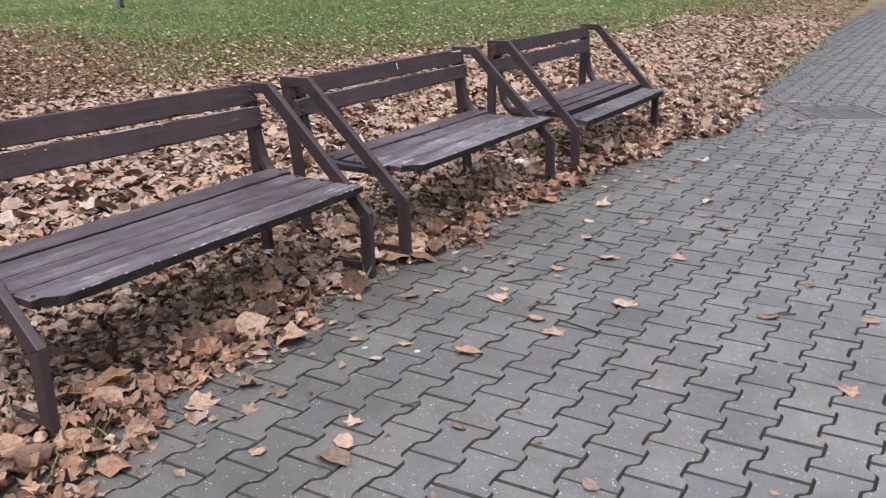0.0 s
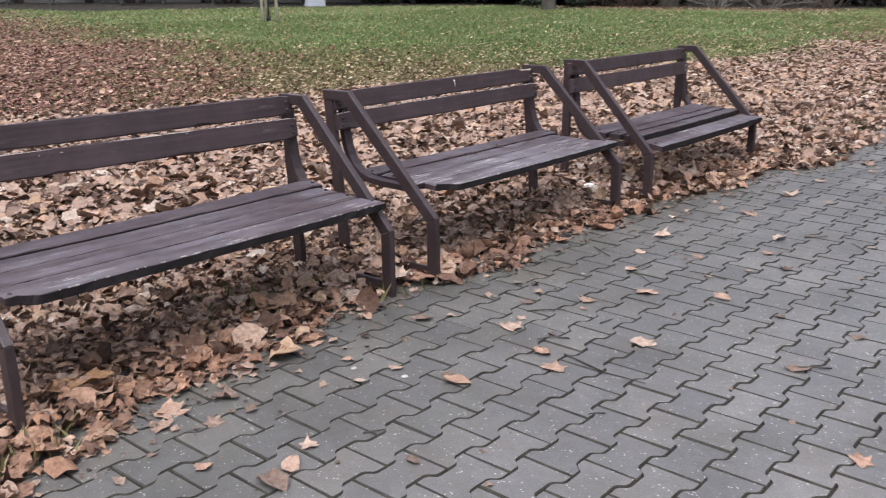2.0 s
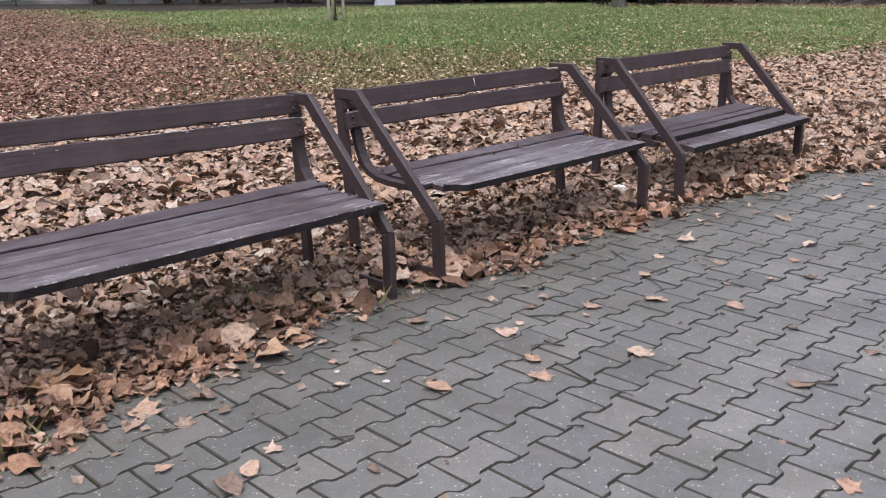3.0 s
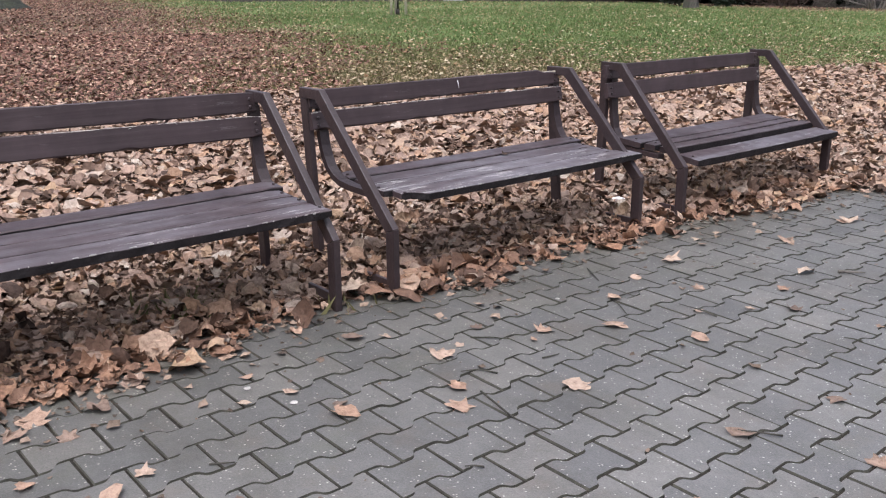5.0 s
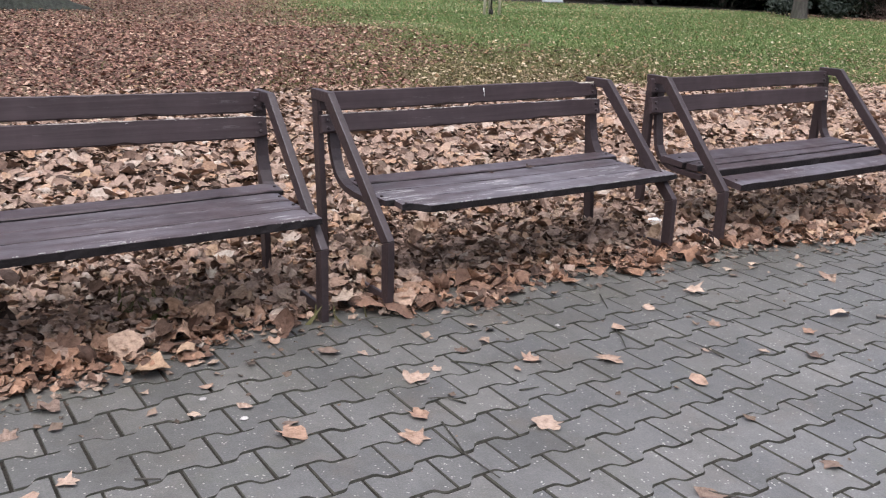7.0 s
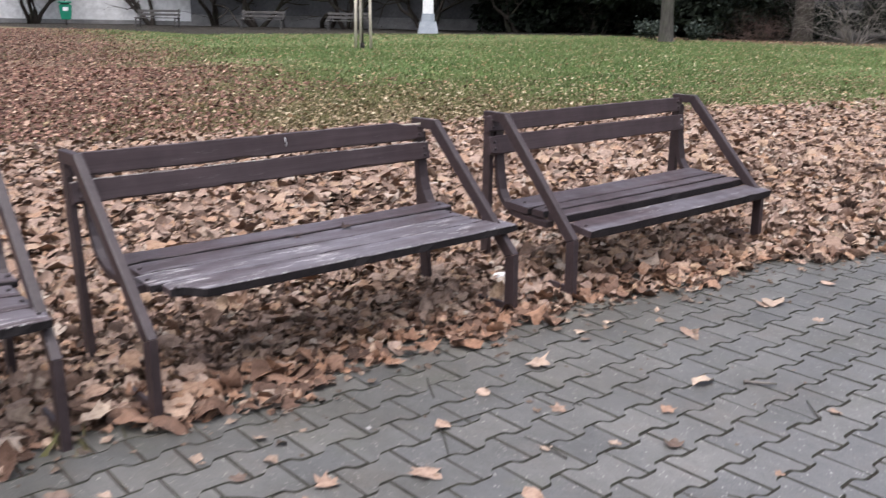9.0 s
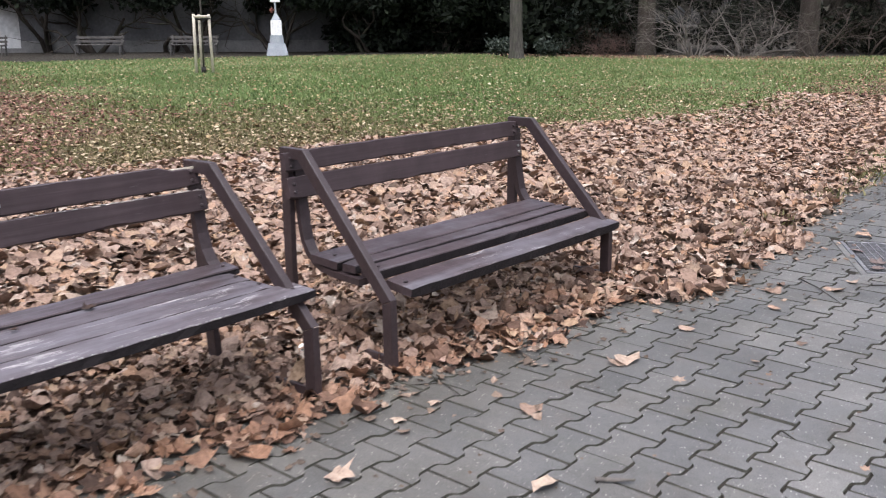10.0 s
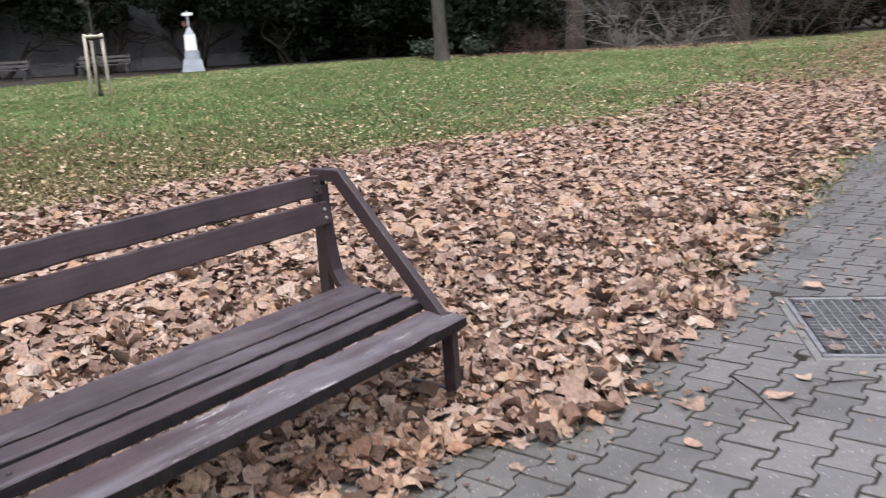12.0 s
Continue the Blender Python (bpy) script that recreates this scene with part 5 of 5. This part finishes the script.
def paving():
    rng = random.Random(2)
    v, f = paver_arrays()
    shared = raw_mesh("paver", v, f)
    shared.materials.append(M_PAVER)
    shared.materials.append(M_JOINT)
    kinds = np.array([0] * 18 + [1] * (len(f) - 18), np.int32)
    shared.polygons.foreach_set("material_index", kinds)
    rest, singles, cut = [], [], []
    hole = GRATE.inverted()
    for c in range(-12, 26):
        for r in range(-36, 122):
            y = ROW_0 + (r + 0.5 * (c % 2)) * PITCH_Y
            x = COL_0 + (c - 0.5) * PITCH_X - SKEW * (y - 3.6)
            y -= SLANT * (x + 1.2)
            if x < -2.45 - 0.012 * max(0, y - 8) - 0.06 * (r % 3 == 0) or y > 27:
                continue
            q = hole @ Vector((x, y, 0))
            near = max(abs(q.x), abs(q.y))
            if near < 0.34:
                continue
            m = pose(x, y, rng.uniform(-0.0020, 0.0012), rng.gauss(0, 0.34), rng.gauss(0, 0.34), math.degrees(SKEW) + rng.gauss(0, 0.55)) @ Matrix.Diagonal((1 + rng.uniform(-0.012, 0.014), 1 + rng.uniform(-0.012, 0.012), 1, 1))
            if near < 0.58:
                cut.append(m)
                continue
            (singles if -2.15 < x < 0.12 and 2.2 < y < 6.0 and len(singles) < 299 else rest).append(m)
    a = np.array([np.array(m) for m in rest])
    p = np.einsum("nij,kj->nki", a[:, :3, :3], v) + a[:, None, :3, 3]
    tris = (f[None] + (np.arange(len(rest)) * len(v))[:, None, None]).reshape(-1, 3)
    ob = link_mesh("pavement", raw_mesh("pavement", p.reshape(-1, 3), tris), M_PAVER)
    ob.data.materials.append(M_JOINT)
    ob.data.polygons.foreach_set("material_index", np.tile(kinds, len(rest)))
    tagged(ob, "grey interlocking concrete paving of the park path", "pavement", kind="structure")
    for m in singles:
        link_mesh("paver", shared, None, ob, at=m)
    for m in cut:
        bm = bmesh.new()
        bm.from_mesh(shared)
        bm.transform(hole @ m)
        q = (hole @ m).translation
        side = Vector((math.copysign(1, q.x), 0, 0)) if abs(q.x) > abs(q.y) else Vector((0, math.copysign(1, q.y), 0))
        bmesh.ops.bisect_plane(bm, geom=bm.verts[:] + bm.edges[:] + bm.faces[:], plane_co=side * 0.421, plane_no=side, clear_inner=True)
        if bm.faces:
            link_mesh("paver", as_mesh("paver", bm), M_PAVER, ob, at=GRATE).data.materials.append(M_JOINT)


paving()
